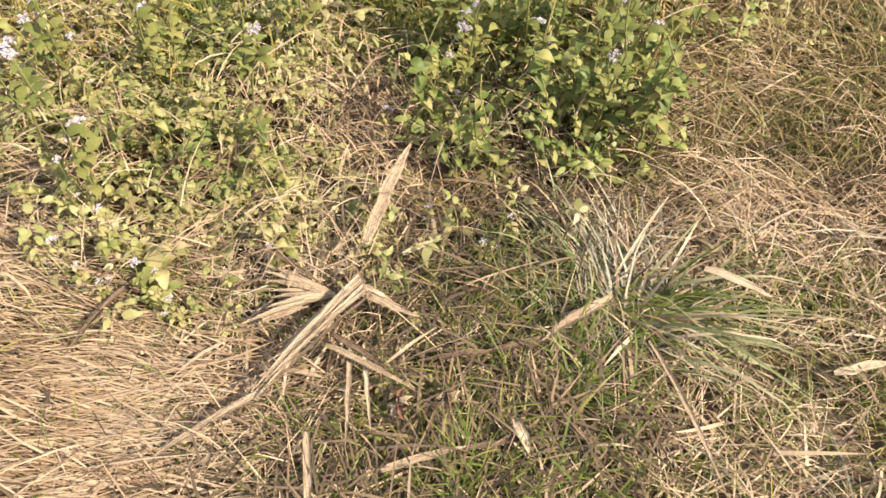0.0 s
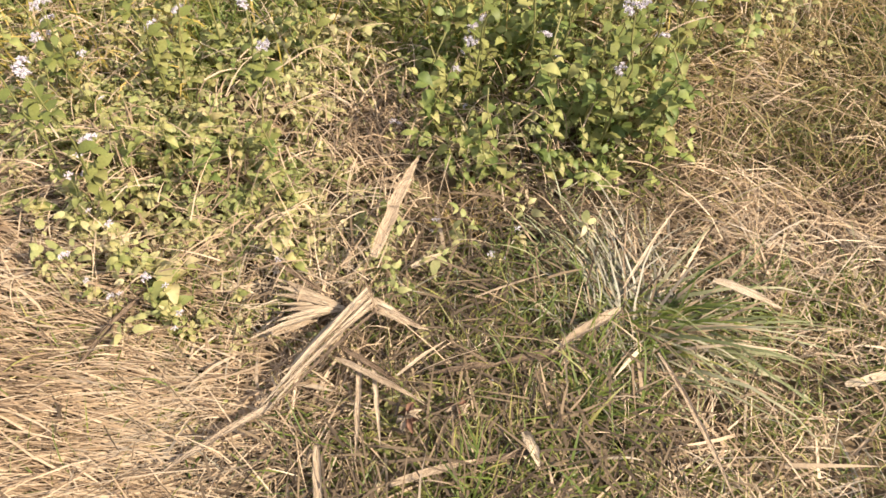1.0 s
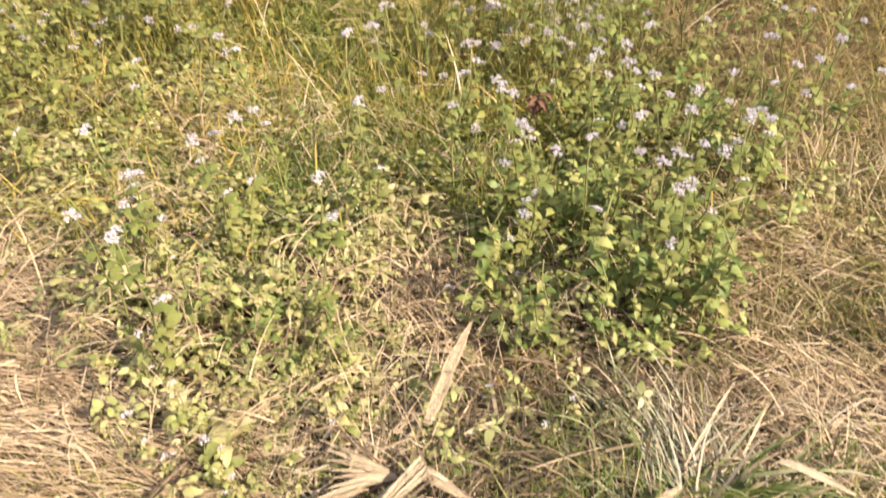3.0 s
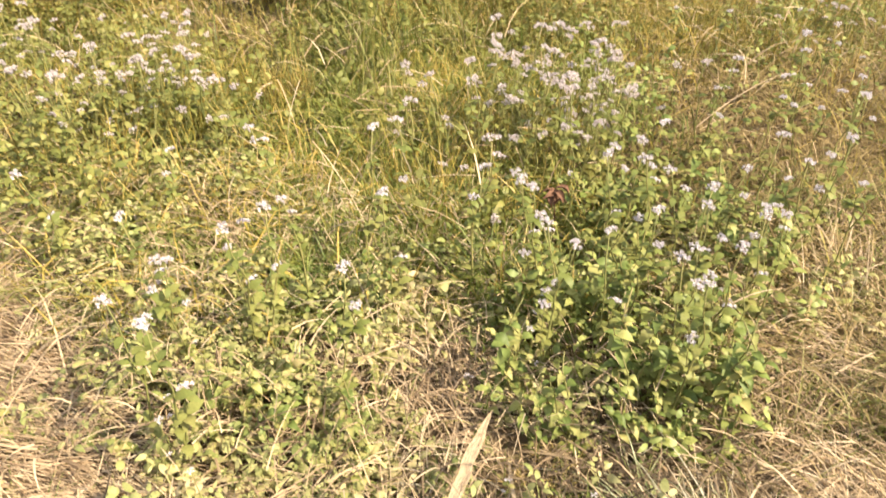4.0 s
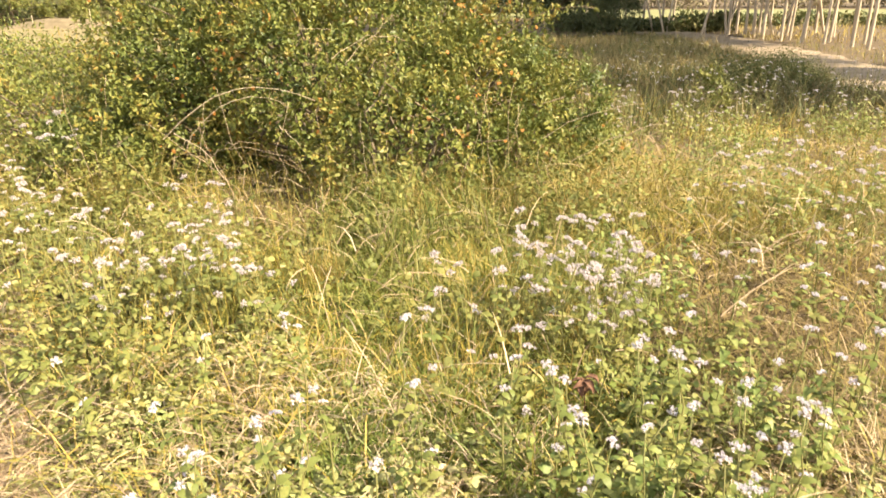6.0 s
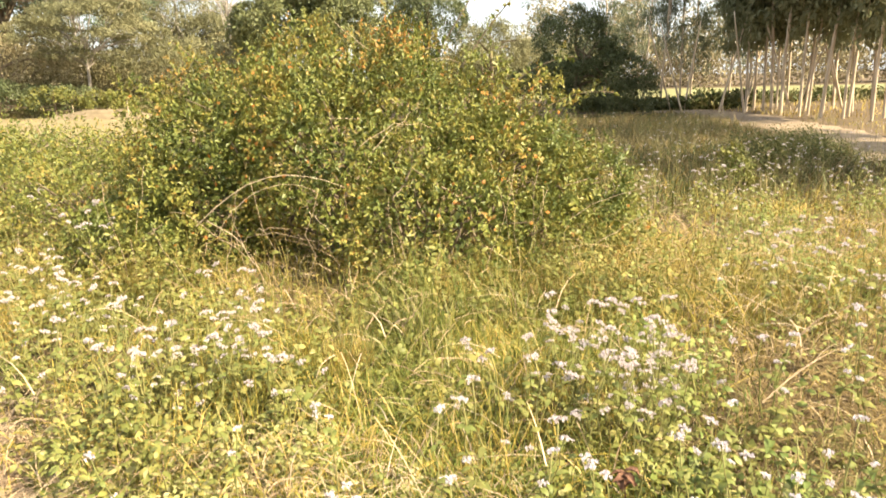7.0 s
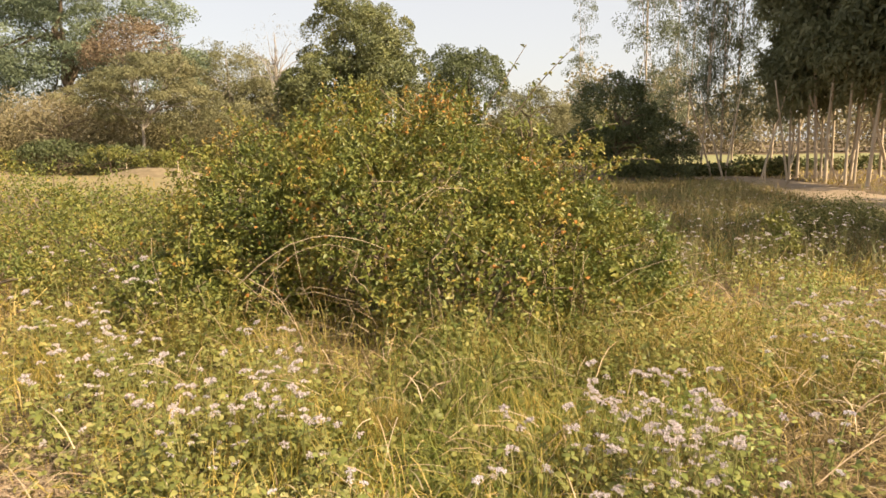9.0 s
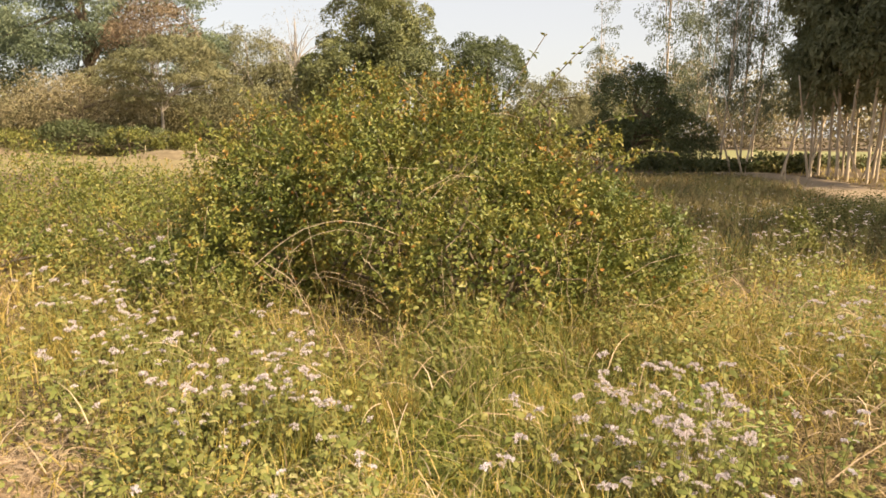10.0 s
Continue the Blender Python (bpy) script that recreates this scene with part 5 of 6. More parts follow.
def dry_leaf(a, b, width, label, mat=M_DRY, curl=0.04, fold=0.5, z=0.045, zb=None, seed=1, tilt=0.0, name="dry_leaf"):
    L = math.hypot(b[0] - a[0], b[1] - a[1])
    return lay(tagged(new(name, strip_mesh(name, L, width, curl, fold, mat, seed)), label, "dry leaf"), a, b, z, zb, tilt)


dry_leaf((0.23, 2.60), (0.345, 2.90), 0.028, "flat straw-coloured dry maize leaf on straw", seed=2, z=0.075, fold=0.25)
dry_leaf((0.20, 2.495), (0.335, 2.42), 0.020, "short split dry maize leaf", seed=3, z=0.06)
dry_leaf((0.92, 2.465), (1.035, 2.39), 0.020, "pale cream dry leaf on a grass tuft", M_PALE, 0.05, 0.3, 0.12, seed=4)
dry_leaf((0.31, 2.59), (0.395, 2.625), 0.013, "short pale piece of dry stalk", M_PALE, 0.02, 0.6, 0.045, seed=5)
dry_leaf((1.14, 2.25), (1.27, 2.265), 0.018, "pale curled dry leaf", M_PALE, 0.08, 0.4, 0.05, seed=6)
dry_leaf((-0.26, 2.545), (-0.355, 2.38), 0.013, "narrow brown dry stalk piece", M_DRYDARK, 0.05, 0.8, 0.05, seed=7)
dry_leaf((0.79, 2.34), (0.85, 2.03), 0.010, "long bent straw-coloured grass stem", M_DRY, 0.05, 0.8, 0.06, seed=8)
dry_leaf((0.25, 2.12), (0.41, 2.155), 0.014, "grey-brown dry stalk on the ground", M_DRY, 0.03, 0.6, 0.05, seed=9)
dry_leaf((0.39, 2.15), (0.55, 2.165), 0.010, "thin brown dry stalk", M_DRYDARK, 0.03, 0.6, 0.045, seed=10)
dry_leaf((0.15, 2.37), (0.32, 2.265), 0.013, "forked grey-brown dry stalk", M_DRY, 0.04, 0.7, 0.06, seed=11)
dry_leaf((0.74, 2.45), (0.58, 2.36), 0.022, "weathered grey-brown leaf sheath on the ground", M_DRY, 0.05, 0.7, 0.05, seed=12)
dry_leaf((0.60, 2.365), (0.46, 2.345), 0.018, "dark brown rotting stalk", M_DRYDARK, 0.03, 0.7, 0.04, seed=13)
dry_leaf((0.47, 2.345), (0.33, 2.335), 0.014, "dark weathered stalk among grass", M_DRYDARK, 0.03, 0.7, 0.04, seed=14)
dry_leaf((0.12, 2.20), (0.13, 2.03), 0.016, "grey dry leaf lying in the straw", M_DRY, 0.04, 0.5, 0.05, seed=15)
dry_leaf((-0.55, 2.72), (-0.62, 2.60), 0.010, "narrow pale dry leaf", M_PALE, 0.04, 0.5, 0.05, seed=16)
dry_leaf((0.50, 2.20), (0.52, 2.13), 0.02, "small curled buff dry leaf", M_PALE, 0.2, 0.5, 0.05, seed=17)
dry_leaf((1.30, 2.62), (1.34, 2.56), 0.02, "small curled buff dry leaf", M_PALE, 0.2, 0.5, 0.05, seed=18)
dry_leaf((-1.0, 3.55), (-0.68, 3.42), 0.004, "long pale dry grass stem across weeds", M_DRY, 0.03, 0.5, 0.24, 0.22, seed=19)
dry_leaf((0.86, 3.02), (1.1, 3.12), 0.004, "long pale dry grass stem across weeds", M_DRY, 0.12, 0.5, 0.25, 0.28, seed=20)
dry_leaf((1.15, 4.05), (1.55, 4.3), 0.005, "long pale dry grass stem across weeds", M_DRY, 0.05, 0.5, 0.3, 0.42, seed=21)

dry_leaf((0.20, 2.38), (0.19, 2.17), 0.011, "upright split dry leaf strip in straw", M_DRY, 0.04, 0.6, 0.05, seed=22)
dry_leaf((0.225, 2.37), (0.235, 2.19), 0.009, "upright split dry leaf strip in straw", M_PALE, 0.03, 0.6, 0.05, seed=23)
dry_leaf((0.16, 2.40), (0.28, 2.31), 0.012, "weathered dry leaf piece under the stalk", M_DRYDARK, 0.03, 0.6, 0.05, seed=24)
dry_leaf((0.27, 2.32), (0.37, 2.38), 0.006, "thin pale dry stem across straw", M_PALE, 0.05, 0.6, 0.07, 0.09, seed=25)
dry_leaf((0.0, 2.62), (0.14, 2.51), 0.010, "narrow brown dry leaf beside the fan", M_DRYDARK, 0.05, 0.6, 0.06, seed=26)
dry_leaf((0.02, 2.44), (0.11, 2.47), 0.018, "pinkish weathered dry leaf under the fan", M_DRY, 0.05, 0.4, 0.045, seed=27)
dry_leaf((0.44, 2.50), (0.60, 2.55), 0.004, "dry grass blade across dark litter", M_DRY, 0.03, 0.6, 0.05, seed=28)
dry_leaf((0.74, 2.47), (0.90, 2.66), 0.006, "long pale bent grass stem over the tuft", M_PALE, 0.08, 0.6, 0.10, 0.12, seed=29)

stalk = tagged(new("maize_stalk"), "broken weathered maize stalk with torn dry leaves", "dry stalk")
stalk.location = (0.22, 2.5, 0.0)


def stalk_part(name, a, b, width, mat, curl, z, zb, seed):
    L = math.hypot(b[0] - a[0], b[1] - a[1])
    ob = part(name, strip_mesh(name, L, width, curl, 0.3, mat, seed, 12, 0.35), stalk)
    lay(ob, (a[0] - 0.22, a[1] - 2.5), (b[0] - 0.22, b[1] - 2.5), z, zb)


for k, (da, db) in enumerate(((0.010, 0.006), (0.003, 0.001), (-0.005, -0.004), (-0.012, -0.007), (-0.022, -0.012))):
    stalk_part("sheath_strip", (0.225 - 0.7 * da, 2.505 + 0.7 * da - 0.004 * k), (0.02 - 0.7 * db, 2.27 + 0.7 * db + 0.012 * (k % 2)), (0.010, 0.012, 0.009, 0.008, 0.006)[k], (M_PALE, M_DRY, M_PALE, M_DRY, M_DRYDARK)[k], 0.02 + 0.006 * k, 0.088 - 0.004 * k, 0.07 - 0.005 * (k % 3), 131 + k)
stalk_part("stalk_end", (0.035, 2.285), (-0.17, 2.17), 0.014, M_DRY, 0.03, 0.055, 0.03, 32)
stalk_part("torn_leaf", (0.215, 2.50), (0.06, 2.36), 0.014, M_PALE, 0.06, 0.075, 0.05, 33)
stalk_part("torn_leaf", (0.22, 2.50), (0.30, 2.452), 0.012, M_DRY, 0.05, 0.07, 0.05, 34)
stalk_part("torn_leaf", (0.225, 2.49), (0.285, 2.462), 0.008, M_PALE, 0.08, 0.075, 0.06, 35)
stalk_part("torn_leaf", (0.215, 2.485), (0.12, 2.36), 0.007, M_PALE, 0.09, 0.07, 0.06, 36)
fan = tagged(new("dry_leaf_fan"), "fan of split straw-coloured dry leaves", "dry leaf")
fan.location = (0.165, 2.49, 0)
for i, (bx, by) in enumerate(((-0.005, 2.585), (0.015, 2.555), (0.02, 2.53), (0.03, 2.51), (0.035, 2.49), (0.03, 2.465), (0.02, 2.445), (-0.02, 2.43))):
    ob = part("leaf_strip", strip_mesh("leaf_strip", math.hypot(bx - 0.165, by - 2.49), 0.011 + 0.002 * (i % 3), 0.05, 0.6, (M_DRY, M_PALE)[i % 2], 40 + i), fan)
    lay(ob, (0, 0), (bx - 0.165, by - 2.49), 0.05, 0.05 + 0.004 * (i % 3))

# tufts with fanned blades


def tuft(x, y, n, head, spread, length, mat, label, width=(0.005, 0.009), lift=(0.35, 0.95)):
    r = np.random.default_rng(int(x * 100 + y * 10) % 1000)
    h = head + r.normal(0, spread, n)
    pos = np.stack([r.normal(0, 0.04, n), r.normal(0, 0.04, n), np.zeros(n)], 1)
    el, ln, wd, dr = r.uniform(*lift, n), r.uniform(*length, n), r.uniform(*width, n), r.uniform(0.4, 1.2, n)
    ob = tagged(new("grass_tuft"), label, "grass tuft")
    dry = r.random(n) < 0.22
    for nm, sel, m in (("live_blade_fan", ~dry, mat), ("dry_blade_fan", dry, M_STRAW)):
        part(nm, mesh_np(nm, *blades(pos[sel], h[sel], el[sel], ln[sel], wd[sel], dr[sel], 4, 0.35, r, 0.12), m), ob, "dry straw-coloured blades" if nm == "dry_blade_fan" else "")
    ob.location = (x, y, float(ground_z(np.array(x), np.array(y))))
    return ob


tuft(0.82, 2.43, 95, -0.42, 0.36, (0.2, 0.38), M_TUFT, "grey-green grass tuft fanned out to one side", (0.006, 0.011), (0.25, 0.9))
tuft(0.82, 2.44, 60, -0.1, 0.7, (0.12, 0.24), M_FRESH, "green grass tuft among wilted blades", (0.005, 0.009), (0.5, 1.2))
tuft(0.79, 2.47, 120, 1.6, 0.35, (0.18, 0.36), M_GREY, "pale grey wilted grass tuft", (0.003, 0.006), (0.2, 0.75))
tuft(0.70, 2.64, 60, 1.8, 0.7, (0.12, 0.22), M_TUFT, "grey-green grass tuft among straw", (0.003, 0.006), (0.3, 1.1))
tuft(0.47, 2.76, 70, 1.57, 2.0, (0.06, 0.14), M_GOLD, "low tuft of orange-yellow withered grass", (0.002, 0.004), (0.3, 1.2))
tuft(0.42, 2.10, 80, 1.3, 1.0, (0.08, 0.17), M_FRESH, "dark green grass tuft between stalks", (0.003, 0.006), (0.6, 1.3))
tuft(0.66, 2.30, 90, 0.9, 0.8, (0.1, 0.2), M_FRESH, "olive green grass tuft leaning over straw", (0.003, 0.006), (0.4, 1.1))
tuft(0.74, 2.48, 70, 2.2, 0.6, (0.12, 0.24), M_TUFT, "pale grey wilted grass tuft", (0.0025, 0.005), (0.2, 0.8))
tuft(0.62, 2.22, 90, 0.6, 0.8, (0.1, 0.22), M_GREEN, "olive green grass tuft")
tuft(0.55, 2.06, 90, 1.4, 1.0, (0.1, 0.2), M_GREEN, "dark green grass tuft")
tuft(1.10, 2.47, 150, 1.6, 1.6, (0.08, 0.16), M_FRESH, "small bright green grass tuft", (0.003, 0.006), (0.5, 1.3))
tuft(1.24, 2.45, 90, 1.6, 1.6, (0.08, 0.15), M_FRESH, "small bright green grass tuft", (0.003, 0.006), (0.5, 1.3))
tuft(-0.22, 5.35, 120, 1.57, 2.5, (0.25, 0.5), M_GREEN, "tall green grass tuft in front of the bush", (0.004, 0.007), (0.7, 1.45))
tuft(0.35, 5.55, 90, 1.57, 2.5, (0.25, 0.5), M_GREEN, "tall green grass tuft in front of the bush", (0.004, 0.007), (0.7, 1.45))
tuft(0.4, 3.48, 110, 2.4, 1.5, (0.18, 0.34), M_GREEN, "dark green grass tuft in the meadow", (0.004, 0.006), (0.7, 1.4))

# a withered red-brown plant
wp = tagged(new("withered_plant"), "withered red-brown curled leaves on a thin stem", "weed")
wp.location = (0.585, 3.66, 0)
part("stem", mesh_np("stem", *tube([(0, 0, -0.01), (0.01, 0, 0.12), (0, 0, 0.26)], [0.003, 0.0025, 0.002], 4), M_BROWN), wp)
for i in range(9):
    ob = part("withered_leaf", strip_mesh("withered_leaf", 0.05, 0.022, 0.35, 0.8, M_BROWN, 60 + i, 6), wp)
    ob.matrix_local = Matrix.Translation((0, 0, 0.2 + 0.008 * i)) @ pose(0, 0, 0, rng.uniform(-40, 40), rng.uniform(-20, 50), 43 * i)

for x, y, z in ((0.38, 2.25, 0.06), (0.29, 2.24, 0.07)):
    cw = tagged(new("withered_weed"), "small curled grey-brown withered weed on straw", "weed")
    cw.location = (x, y, 0.0)
    part("stem", mesh_np("stem", *tube([(0, 0, 0), (0.008, 0.004, z * 0.6), (0, 0, z)], [0.002, 0.0018, 0.0012], 4), M_DRYDARK), cw)
    for i in range(10):
        ob = part("withered_leaf", strip_mesh("withered_leaf", 0.028, 0.012, 0.4, 0.8, (M_DRY, M_BROWN)[i % 3 == 0], 80 + i, 5), cw)
        ob.matrix_local = Matrix.Translation((0, 0, z * (0.4 + 0.06 * i))) @ pose(0, 0, 0, rng.uniform(-40, 40), rng.uniform(-50, 30), 47 * i)

# ---- trees ----
rng = np.random.default_rng(23)


def clumped_crown(r, lobes, clumps, clump_r, per, leaf, aspect=0.45, hang=0.0, zmin=0.0, flat=1.0, deep=0.62):
    """A crown of many leafy clumps over the lobes, with an uneven outline and gaps."""
    area = np.array([a[0] * a[1] + a[0] * a[2] + a[1] * a[2] for _, a in lobes])
    which = r.choice(len(lobes), clumps, p=area / area.sum())
    v = unit(r.normal(0, 1, (clumps, 3)))
    v[:, 2] = np.where(v[:, 2] < -0.55, -v[:, 2], v[:, 2])
    c = np.array([l[0] for l in lobes])[which] + v * np.array([l[1] for l in lobes])[which] * r.uniform(deep, 1.04, clumps)[:, None]
    size = clump_r * r.uniform(0.6, 1.3, clumps)
    u = unit(r.normal(0, 1, (clumps, per, 3)) + 0.75 * v[:, None] + np.array([0, 0, 0.3]))
    p = c[:, None] + u * (size[:, None] * r.uniform(0.68 if deep < 0.8 else 0.84, 1.0, (clumps, per)))[..., None] * np.array([1, 1, flat])
    p, nrm = p.reshape(-1, 3), u.reshape(-1, 3)
    keep = p[:, 2] > zmin
    p, nrm = p[keep], nrm[keep]
    k = len(p)
    way = unit(nrm * 0.4 + r.normal(0, 0.6, (k, 3)) + np.array([0, 0, -hang]))
    L = r.uniform(0.6, 1.3, k) * leaf
    return leaves(p, way, nrm + r.normal(0, 0.2, (k, 3)), L, L * aspect, 0.2)


ACROSS = 1.4  # the wood on the left stands beyond a wide bare field


def across(x, y):
    return 0.15 + ACROSS * (x - 0.15), 1.75 + ACROSS * (y - 1.75)


def tree(name, x, y, height, trunk_r, fork, lobes, clumps, clump_r, per, leaf, mat, bark, label, hang=0.0, aspect=0.45, limbs=10, lean=(0, 0), flat=1.0, category="tree", deep=0.62):
    root = tagged(new(name), label, category)
    far = x < -11 and y < 40
    root.location = (*(across(x, y) if far else (x, y)), 0)
    root.scale = (ACROSS if far else 1,) * 2 + (0.95 * ACROSS if far else 1,)
    r = np.random.default_rng(abs(int(x * 31 + y * 17)) % 9999)
    top = np.array([lean[0], lean[1], height * 0.9])
    trunk = bend((0, 0, -0.05), top, 0, 9, r, trunk_r * 0.4)
    pieces = [tube(trunk, trunk_r * np.linspace(1.15, 0.2, 9), 8)]
    for i in range(limbs):
        c, a = lobes[i % len(lobes)]
        s = np.array([np.interp(f, np.linspace(0, 1, 9), trunk[:, j]) for j in range(3) for f in [fork + (0.75 - fork) * r.random()]])
        e = np.array(c) + unit(r.normal(0, 1, 3) + np.array([0, 0, 0.4])) * np.array(a) * 0.85
        pieces.append(tube(bend(s, e, -0.05 * height, 6, r, trunk_r * 0.5), trunk_r * np.linspace(0.42, 0.08, 6), 5))
    part("trunk", mesh_np("trunk", *join(*pieces), bark), root)
    if clumps:
        part("crown", mesh_np("crown", *clumped_crown(r, lobes, clumps, clump_r, per, leaf, aspect, hang, 0.05, flat, deep), mat), root)
    if deep > 0.8:
        inner = [(c, tuple(0.82 * a for a in s)) for c, s in lobes]
        part("inner_crown", mesh_np("inner_crown", *clumped_crown(r, inner, clumps, clump_r, 70, leaf * 1.4, 0.5, hang, 0.05, flat), mat), root)
    return root


MANGO = [((0.2, 0, 6.3), (3.3, 3.6, 3.9)), ((-1.6, -1, 4.2), (2.6, 2.8, 2.6)), ((1.9, -0.5, 4.4), (2.4, 2.8, 2.8))]
for i in range(16):
    c, a = MANGO[i % 3]
    v = unit(rng.normal(0, 1, 3) + np.array([0, -0.5, 0.4]))
    MANGO.append((tuple(np.array(c) + v * np.array(a) * 0.8), (rng.uniform(1.0, 1.6),) * 3))
tree("mango_tree", -9.9, 45, 10, 0.4, 0.2, MANGO, 210, 0.6, 300, 0.16, M_MANGO, M_BARK, "large rounded tree with dense yellow-green crown", limbs=14, deep=0.9)
tree("dark_tree", -3.9, 55, 8.8, 0.3, 0.2, [((0, 0, 5.6), (3.0, 3, 2.8)), ((-1.4, 0, 4.0), (2.4, 2.4, 2.2))], 140, 0.8, 170, 0.18, M_DARKTREE, M_BARK, "rounded dark grey-green tree", limbs=10)
tree("olive_tree", 0.9, 52, 5.6, 0.2, 0.2, [((0, 0, 3.2), (2.8, 2, 2.2)), ((3.0, 1, 2.6), (2.2, 2, 1.8))], 110, 0.7, 130, 0.16, M_OLIVE, M_BARK, "low olive tree, leaves coloured pale for haze", limbs=8)
tree("dark_shrubby_tree", 3.7, 28, 3.9, 0.14, 0.1, [((0, 0, 2.2), (1.6, 1.6, 1.5)), ((0.9, 0, 1.1), (1.9, 1.6, 1.1)), ((2.0, 0.2, 0.6), (1.3, 1.3, 0.7)), ((-0.9, 0, 1.0), (1.2, 1.3, 1.1))], 200, 0.42, 150, 0.1, M_DARKTREE, M_BARK, "low dense dark green tree with branches to the ground", limbs=12)
tree("broad_tree", -23.4, 36, 11.2, 0.3, 0.25, [((-2.0, 0, 7.0), (3.4, 3.4, 2.8)), ((3.4, 0.5, 6.9), (3.6, 3.2, 2.8)), ((0.6, 0, 8.8), (3.6, 3, 2.0)), ((-3.6, 0, 4.6), (2.8, 2.6, 2.0)), ((4.6, 0, 4.6), (2.6, 2.4, 1.8)), ((0.8, -1, 5.2), (2.4, 2, 1.4))], 230, 0.95, 230, 0.16, M_BROADTREE, M_BARK, "tall broad dark green tree with pale forked trunk", limbs=18, flat=0.6)
tree("broad_tree", -33.5, 38, 11.5, 0.4, 0.3, [((0, 0, 7.0), (4, 4, 3.5)), ((2.5, 0, 5.0), (2.6, 3, 2.4))], 150, 1.1, 150, 0.18, M_BROADTREE, M_BARK, "tall dark green tree behind dry shrubs", limbs=12)
tree("thorn_tree", -15.9, 30, 4.4, 0.085, 0.5, [((0.2, 0, 4.0), (2.5, 2.2, 0.6)), ((1.7, 0, 3.2), (1.7, 1.6, 0.5)), ((-1.8, 0, 3.4), (1.6, 1.6, 0.5)), ((0.8, 0, 4.7), (1.5, 1.4, 0.5)), ((-0.9, 0, 2.5), (1.2, 1.0, 0.35)), ((1.2, 0, 2.3), (1.1, 1.0, 0.35))], 240, 0.42, 100, 0.13, M_OLIVE, M_GREYBARK, "spreading flat-topped thorn tree with bare lower branches", limbs=26, aspect=0.3, flat=0.45)
tree("half_bare_tree", -18.6, 34, 7.4, 0.09, 0.5, [((0.2, 0, 6.2), (2.0, 1.8, 1.1)), ((-0.9, 0, 5.6), (1.3, 1.2, 0.8))], 150, 0.5, 40, 0.16, M_RUST, M_GREYBARK, "half-bare tree with rusty brown leaves", limbs=20, aspect=0.3)
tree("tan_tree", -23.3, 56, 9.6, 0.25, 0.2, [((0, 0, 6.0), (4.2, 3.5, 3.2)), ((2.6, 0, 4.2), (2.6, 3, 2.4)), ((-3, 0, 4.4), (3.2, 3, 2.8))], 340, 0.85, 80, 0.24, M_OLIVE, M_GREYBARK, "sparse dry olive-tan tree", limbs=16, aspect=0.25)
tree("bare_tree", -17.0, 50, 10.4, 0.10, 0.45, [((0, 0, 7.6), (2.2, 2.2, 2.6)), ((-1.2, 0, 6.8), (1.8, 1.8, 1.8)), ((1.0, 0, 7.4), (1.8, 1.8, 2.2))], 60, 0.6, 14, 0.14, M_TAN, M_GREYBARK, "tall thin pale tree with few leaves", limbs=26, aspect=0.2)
tree("dry_shrub", -20.4, 31, 3.4, 0.1, 0.1, [((0, 0, 1.9), (2.4, 1.8, 1.5)), ((2.2, 0, 1.5), (1.8, 1.5, 1.3)), ((-2.4, 0, 1.8), (2.2, 1.6, 1.6))], 190, 0.55, 55, 0.15, M_TAN, M_BARK, "brown half-dry thorny shrub", limbs=14, aspect=0.3, category="shrub")
tree("dry_shrub", -12.6, 31.5, 3.0, 0.1, 0.1, [((0, 0, 1.6), (2.4, 1.6, 1.3)), ((2.4, 0, 1.3), (1.8, 1.5, 1.1))], 150, 0.5, 55, 0.15, M_OLIVE, M_BARK, "olive thorny shrub, leaves coloured pale for haze", limbs=12, aspect=0.3, category="shrub")
tree("green_shrub", -19.0, 28.6, 1.6, 0.06, 0.1, [((0, 0, 0.7), (1.6, 0.9, 0.7)), ((2.6, 0, 0.6), (1.3, 0.9, 0.6))], 110, 0.32, 60, 0.12, M_DARKTREE, M_BARK, "low dark green shrub at the field's edge", limbs=8, category="shrub")
tree("dry_shrub", -26.5, 30, 3.2, 0.1, 0.1, [((0, 0, 1.7), (3.2, 1.8, 1.5)), ((-3, 0, 1.9), (2.4, 1.8, 1.6))], 190, 0.55, 55, 0.16, M_OLIVE, M_BARK, "olive thorny shrub, leaves coloured pale for haze", limbs=12, aspect=0.3, category="shrub")
tree("yellow_shrub", -16.2, 27.8, 1.3, 0.05, 0.1, [((0, 0, 0.6), (1.2, 0.6, 0.5)), ((2.0, 0.2, 0.5), (1.0, 0.6, 0.5)), ((-5.6, 0.4, 0.5), (1.2, 0.6, 0.5))], 90, 0.25, 50, 0.11, M_ROUGH, M_BARK, "low yellow-green shrub at the field's edge", limbs=8, category="shrub")

# the stand of slender trees on the right
SLIM = []
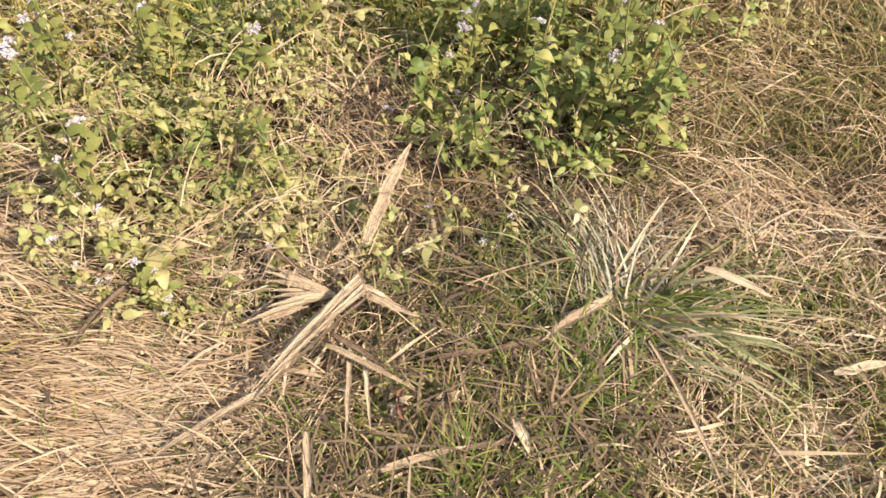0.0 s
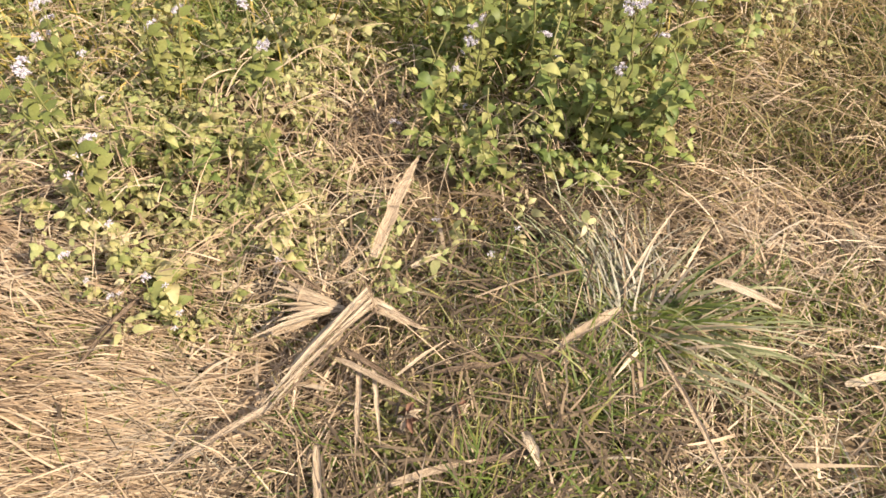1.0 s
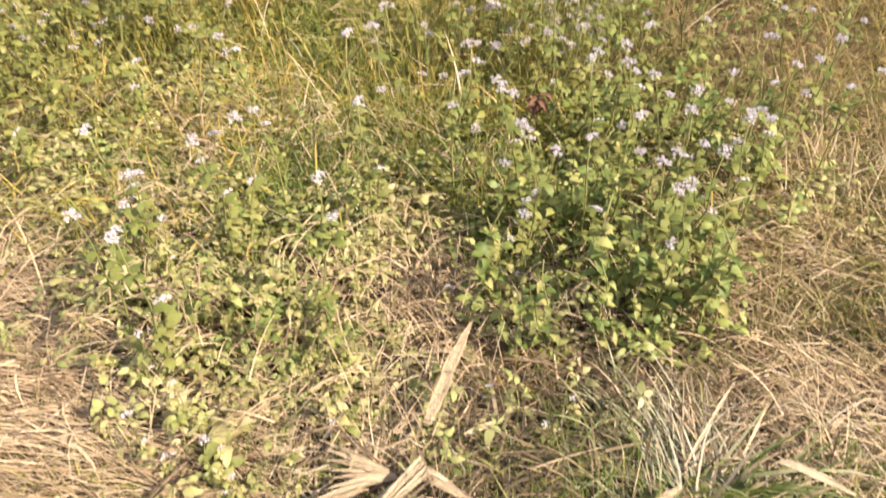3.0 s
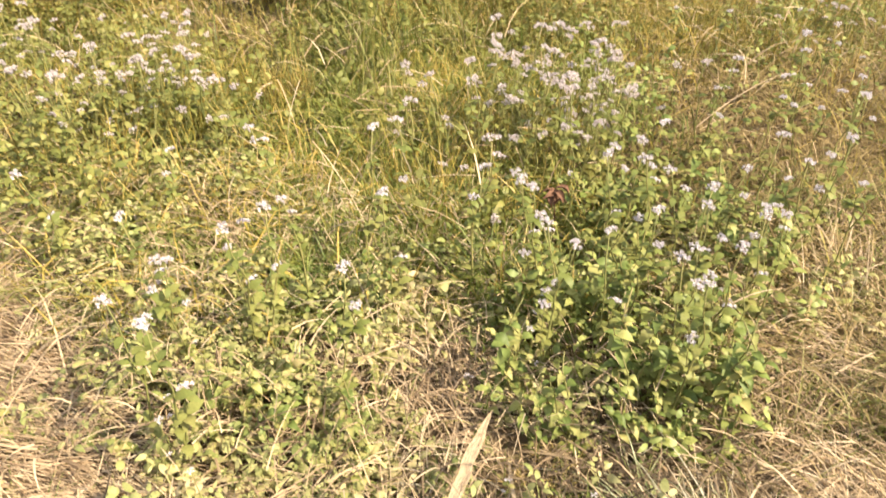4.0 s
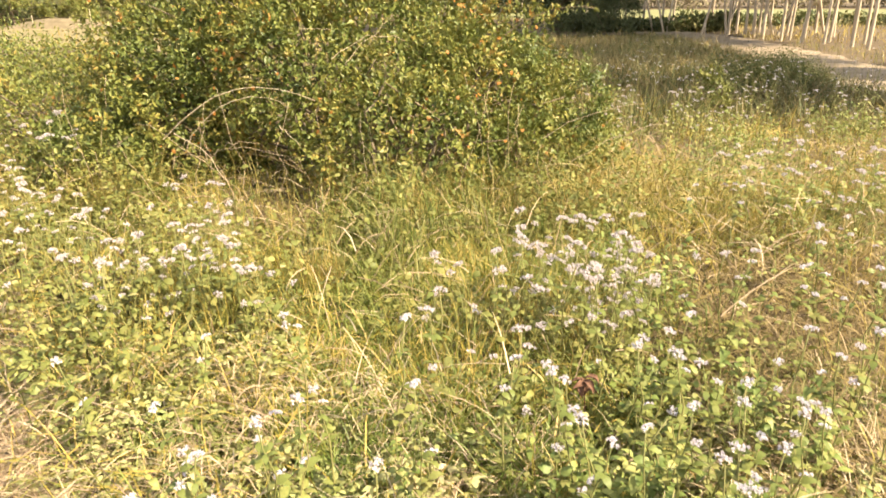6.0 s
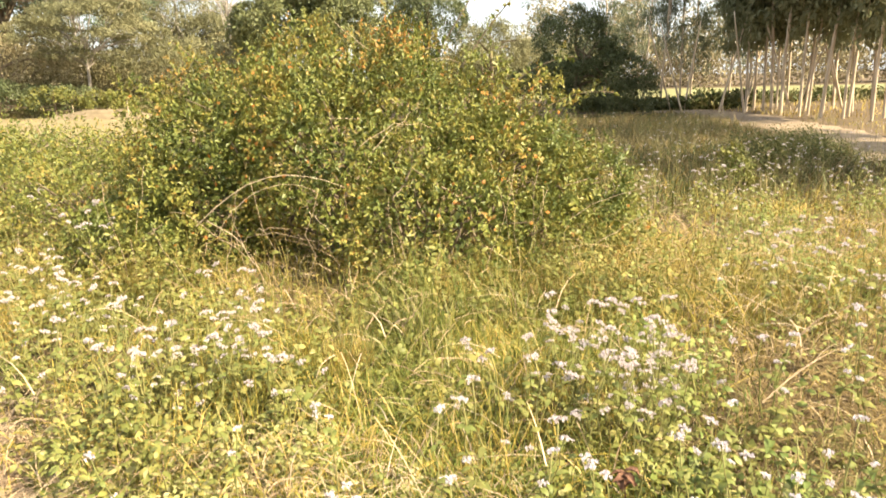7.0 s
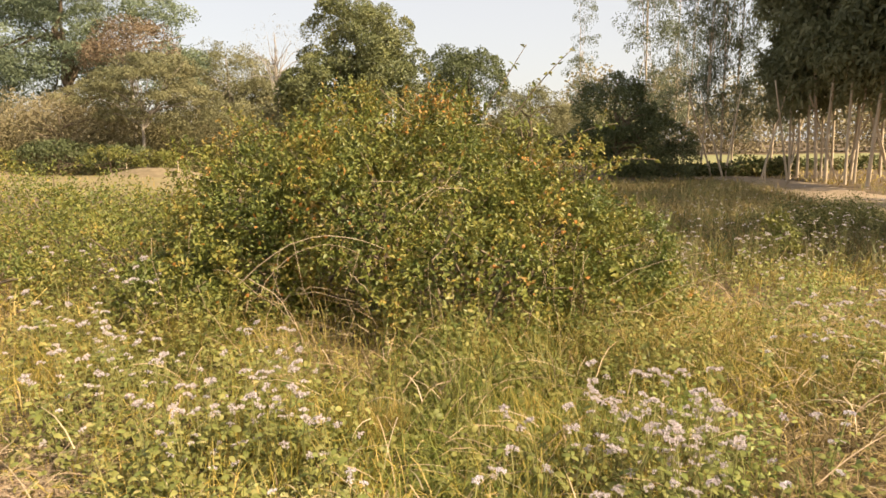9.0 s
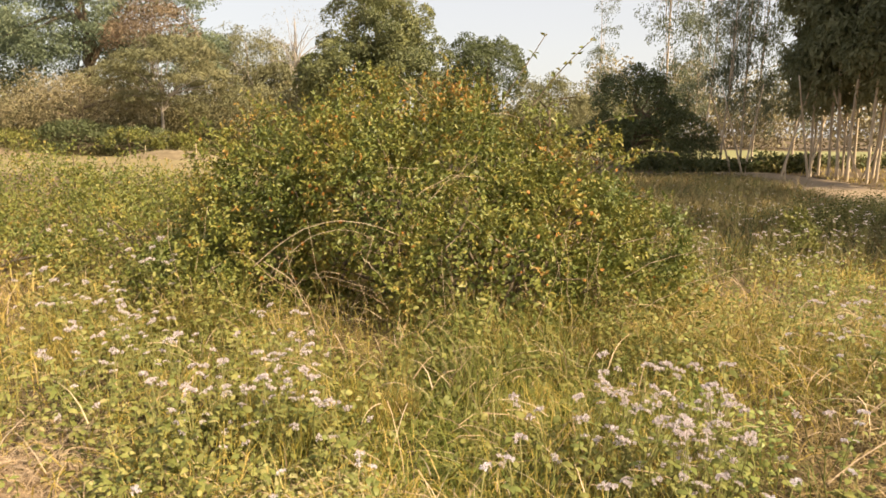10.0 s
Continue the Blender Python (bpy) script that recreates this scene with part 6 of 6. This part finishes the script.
for i in range(4):
    r = np.random.default_rng(300 + i)
    H = 14 + 1.5 * i
    wide = 0.95 if i < 2 else 1.0
    lobes = [((r.uniform(-0.5, 0.5), r.uniform(-0.5, 0.5), H * f), (wide * s, wide * s, H * (0.07 if i > 1 else 0.09))) for f, s in ((0.135 + 0.02 * i if i > 1 else 0.17, 0.9), (0.26 if i > 1 else 0.24, 1.3), (0.37, 1.3), (0.48, 1.3), (0.6, 1.2), (0.74, 1.0), (0.87, 0.7))]
    SLIM.append(tree("eucalyptus_tree", 60 + i, 60, H, 0.048, 0.22, lobes, (95, 100, 130, 130)[i], (0.46, 0.46, 0.5, 0.5)[i], (60, 60, 70, 70)[i], (0.16, 0.16, 0.22, 0.22)[i], (M_PALELEAF, M_PALELEAF, M_EUCALYPT, M_EUCALYPT)[i], M_PALEBARK, "slender pale-trunked tree with hanging dark leaves", hang=0.9, aspect=(0.28, 0.28, 0.42, 0.42)[i], limbs=8, lean=(r.uniform(-0.6, 0.6), r.uniform(-0.4, 0.4))))
for ob in SLIM:
    tagged(ob, group="stand of slender trees")
STAND = [(10.3, 29.0), (11.0, 30.1), (10.7, 28.4), (10.6, 27.4), (10.5, 26.4), (10.6, 25.2), (11.2, 25.9), (10.9, 24.4), (11.2, 23.6), (11.8, 24.5), (11.4, 22.4), (11.2, 21.2), (12.4, 23.6), (12.0, 26.6), (12.2, 28.4), (12.0, 30.4), (11.4, 32.0), (13.0, 25.4), (13.4, 27.4),
         (8.3, 34.0), (9.3, 34.5), (8.4, 38.0), (10.2, 36.0), (8.8, 42.0), (7.0, 41.0), (4.7, 55.0), (12.0, 36.0), (13.5, 33.0), (14.0, 30.0)]
STAND += [(12.2 + 0.7 * (k % 2), 8.6 + 3.6 * k) for k in range(3)]  # unseen trees, added to carry the row on beside the track and shade the weeds
for i, (x, y) in enumerate(STAND):
    m = pose(x, y, 0, rng.uniform(-2, 2), rng.uniform(-2.5, 2.5), rng.uniform(0, 360)) @ Matrix.Scale(rng.uniform(0.85, 1.15), 4)
    which = i % 2 + (2 if x > 9.7 and y < 33.5 else 0)
    if SLIM[which].name in used:
        copy_thing(SLIM[which], m)
    else:
        used.add(SLIM[which].name)
        SLIM[which].matrix_basis = m

# thin bare poles and leaning trunks between them
POLE = tagged(new("leaning_trunk", mesh_np("leaning_trunk", *tube(bend((0, 0, -0.05), (0.5, 0, 3.6), -0.05, 7), np.linspace(0.045, 0.022, 7), 7), M_PALEBARK)), "thin leaning pale tree trunk", "trunk", "thin trunks in the stand")
POLES = [(8.05, 31.2, 12, 200), (8.4, 30.9, 8, 160), (8.6, 31.3, 3, 30), (9.1, 28.5, 5, 0), (9.75, 27.7, 4, 200), (11.3, 27.4, 12, 180), (11.5, 27.6, 14, 10), (12.8, 26.8, 8, 170), (10.6, 30.0, 6, 20), (13.1, 27.4, 13, 185)]
for i, (x, y, tilt, rz) in enumerate(POLES):
    m = pose(x, y, 0, 0, tilt, rz)
    if i:
        copy_thing(POLE, m)
    else:
        POLE.matrix_basis = m

# posts
POST = tagged(new("fence_post", mesh_np("fence_post", *tube([(0, 0, -0.05), (0.01, 0, 0.45), (0.0, 0.01, 0.95)], [0.026, 0.025, 0.022], 7), M_PALEBARK)), "thin weathered wooden post", "post", "field posts")
for i, (x, y, s) in enumerate(((-17.6, 36.0, 0.95), (-20.6, 36.2, 0.75), (8.6, 26.6, 0.8))):
    m = pose(x, y, 0, 0, 4 * (i % 2), 70 * i) @ Matrix.Scale(s, 4)
    if i:
        copy_thing(POST, m)
    else:
        POST.matrix_basis = m

# hedges and far trees


def hedge(name, n, box, height, leaf, mat, label):
    x, y = scatter(rng, n, box, lambda x, y: 0.4 + 0.6 * patchy(x, y, 0.3, 6))
    k = len(x)
    z = height * (0.4 + 0.6 * patchy(x, y, 0.35, 9)) * rng.beta(1.5, 1.2, k)
    way = unit(rng.normal(0, 1, (k, 3)))
    L = rng.uniform(0.6, 1.3, k) * leaf
    return stuff(name, leaves(np.stack([x, y, z], 1), way, rng.normal(0, 0.6, (k, 3)) + np.array([0, -0.3, 0.6]), L, L * 0.5), mat, label, "hedge")


# the olive woods carry their haze in the leaf colour
hedge("left_wood_edge", 40000, (-64, -11, 54, 60), 7.4, 0.36, M_OLIVE, "olive wood edge behind the shrubs, coloured pale for haze")
hedge("dry_wood_edge", 50000, (-52, -13, 44, 49), 5.2, 0.2, M_SCRUB, "brown dry thicket along the field")
hedge("middle_wood_edge", 16000, (-9, 12, 62, 68), 5.0, 0.5, M_OLIVE, "olive far wood edge, coloured pale for haze")
hedge("dark_hedge", 9000, (4, 11.5, 31, 34), 0.9, 0.2, M_SHADEWEED, "low dark hedge behind the slender trees")
hedge("dark_hedge_far", 12000, (11, 40, 36, 39), 1.0, 0.24, M_SHADEWEED, "low dark hedge along the field")
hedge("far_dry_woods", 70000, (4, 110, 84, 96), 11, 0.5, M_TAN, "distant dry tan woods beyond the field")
hedge("far_green_woods", 16000, (-110, 10, 78, 92), 6.0, 0.9, M_OLIVE, "distant green woods, coloured pale for haze")
hedge("field_edge_scrub", 26000, (-48, -12, 41, 45), 2.4, 0.17, M_SCRUB, "dry brown scrub along the bare field")
lawn("brown_weed_stems", 16000, (1.6, 8, 9.0, 24), lambda x, y: (0.2 + 0.8 * patchy(x, y, 1.1, 99)) * off_track(x, y) * np.clip((8 - x) / 1.5, 0, 1), any_way, (0.8, 1.5), (0.3, 0.65), (0.006, 0.012), (0.3, 1.6), M_BROWNGRASS, "brown dry weed stems among green weeds", "grass", 3)
hedge("field_edge_green", 9000, (-44, -12, 39, 41), 0.7, 0.17, M_SCRUB, "yellow-green weeds along the bare field")
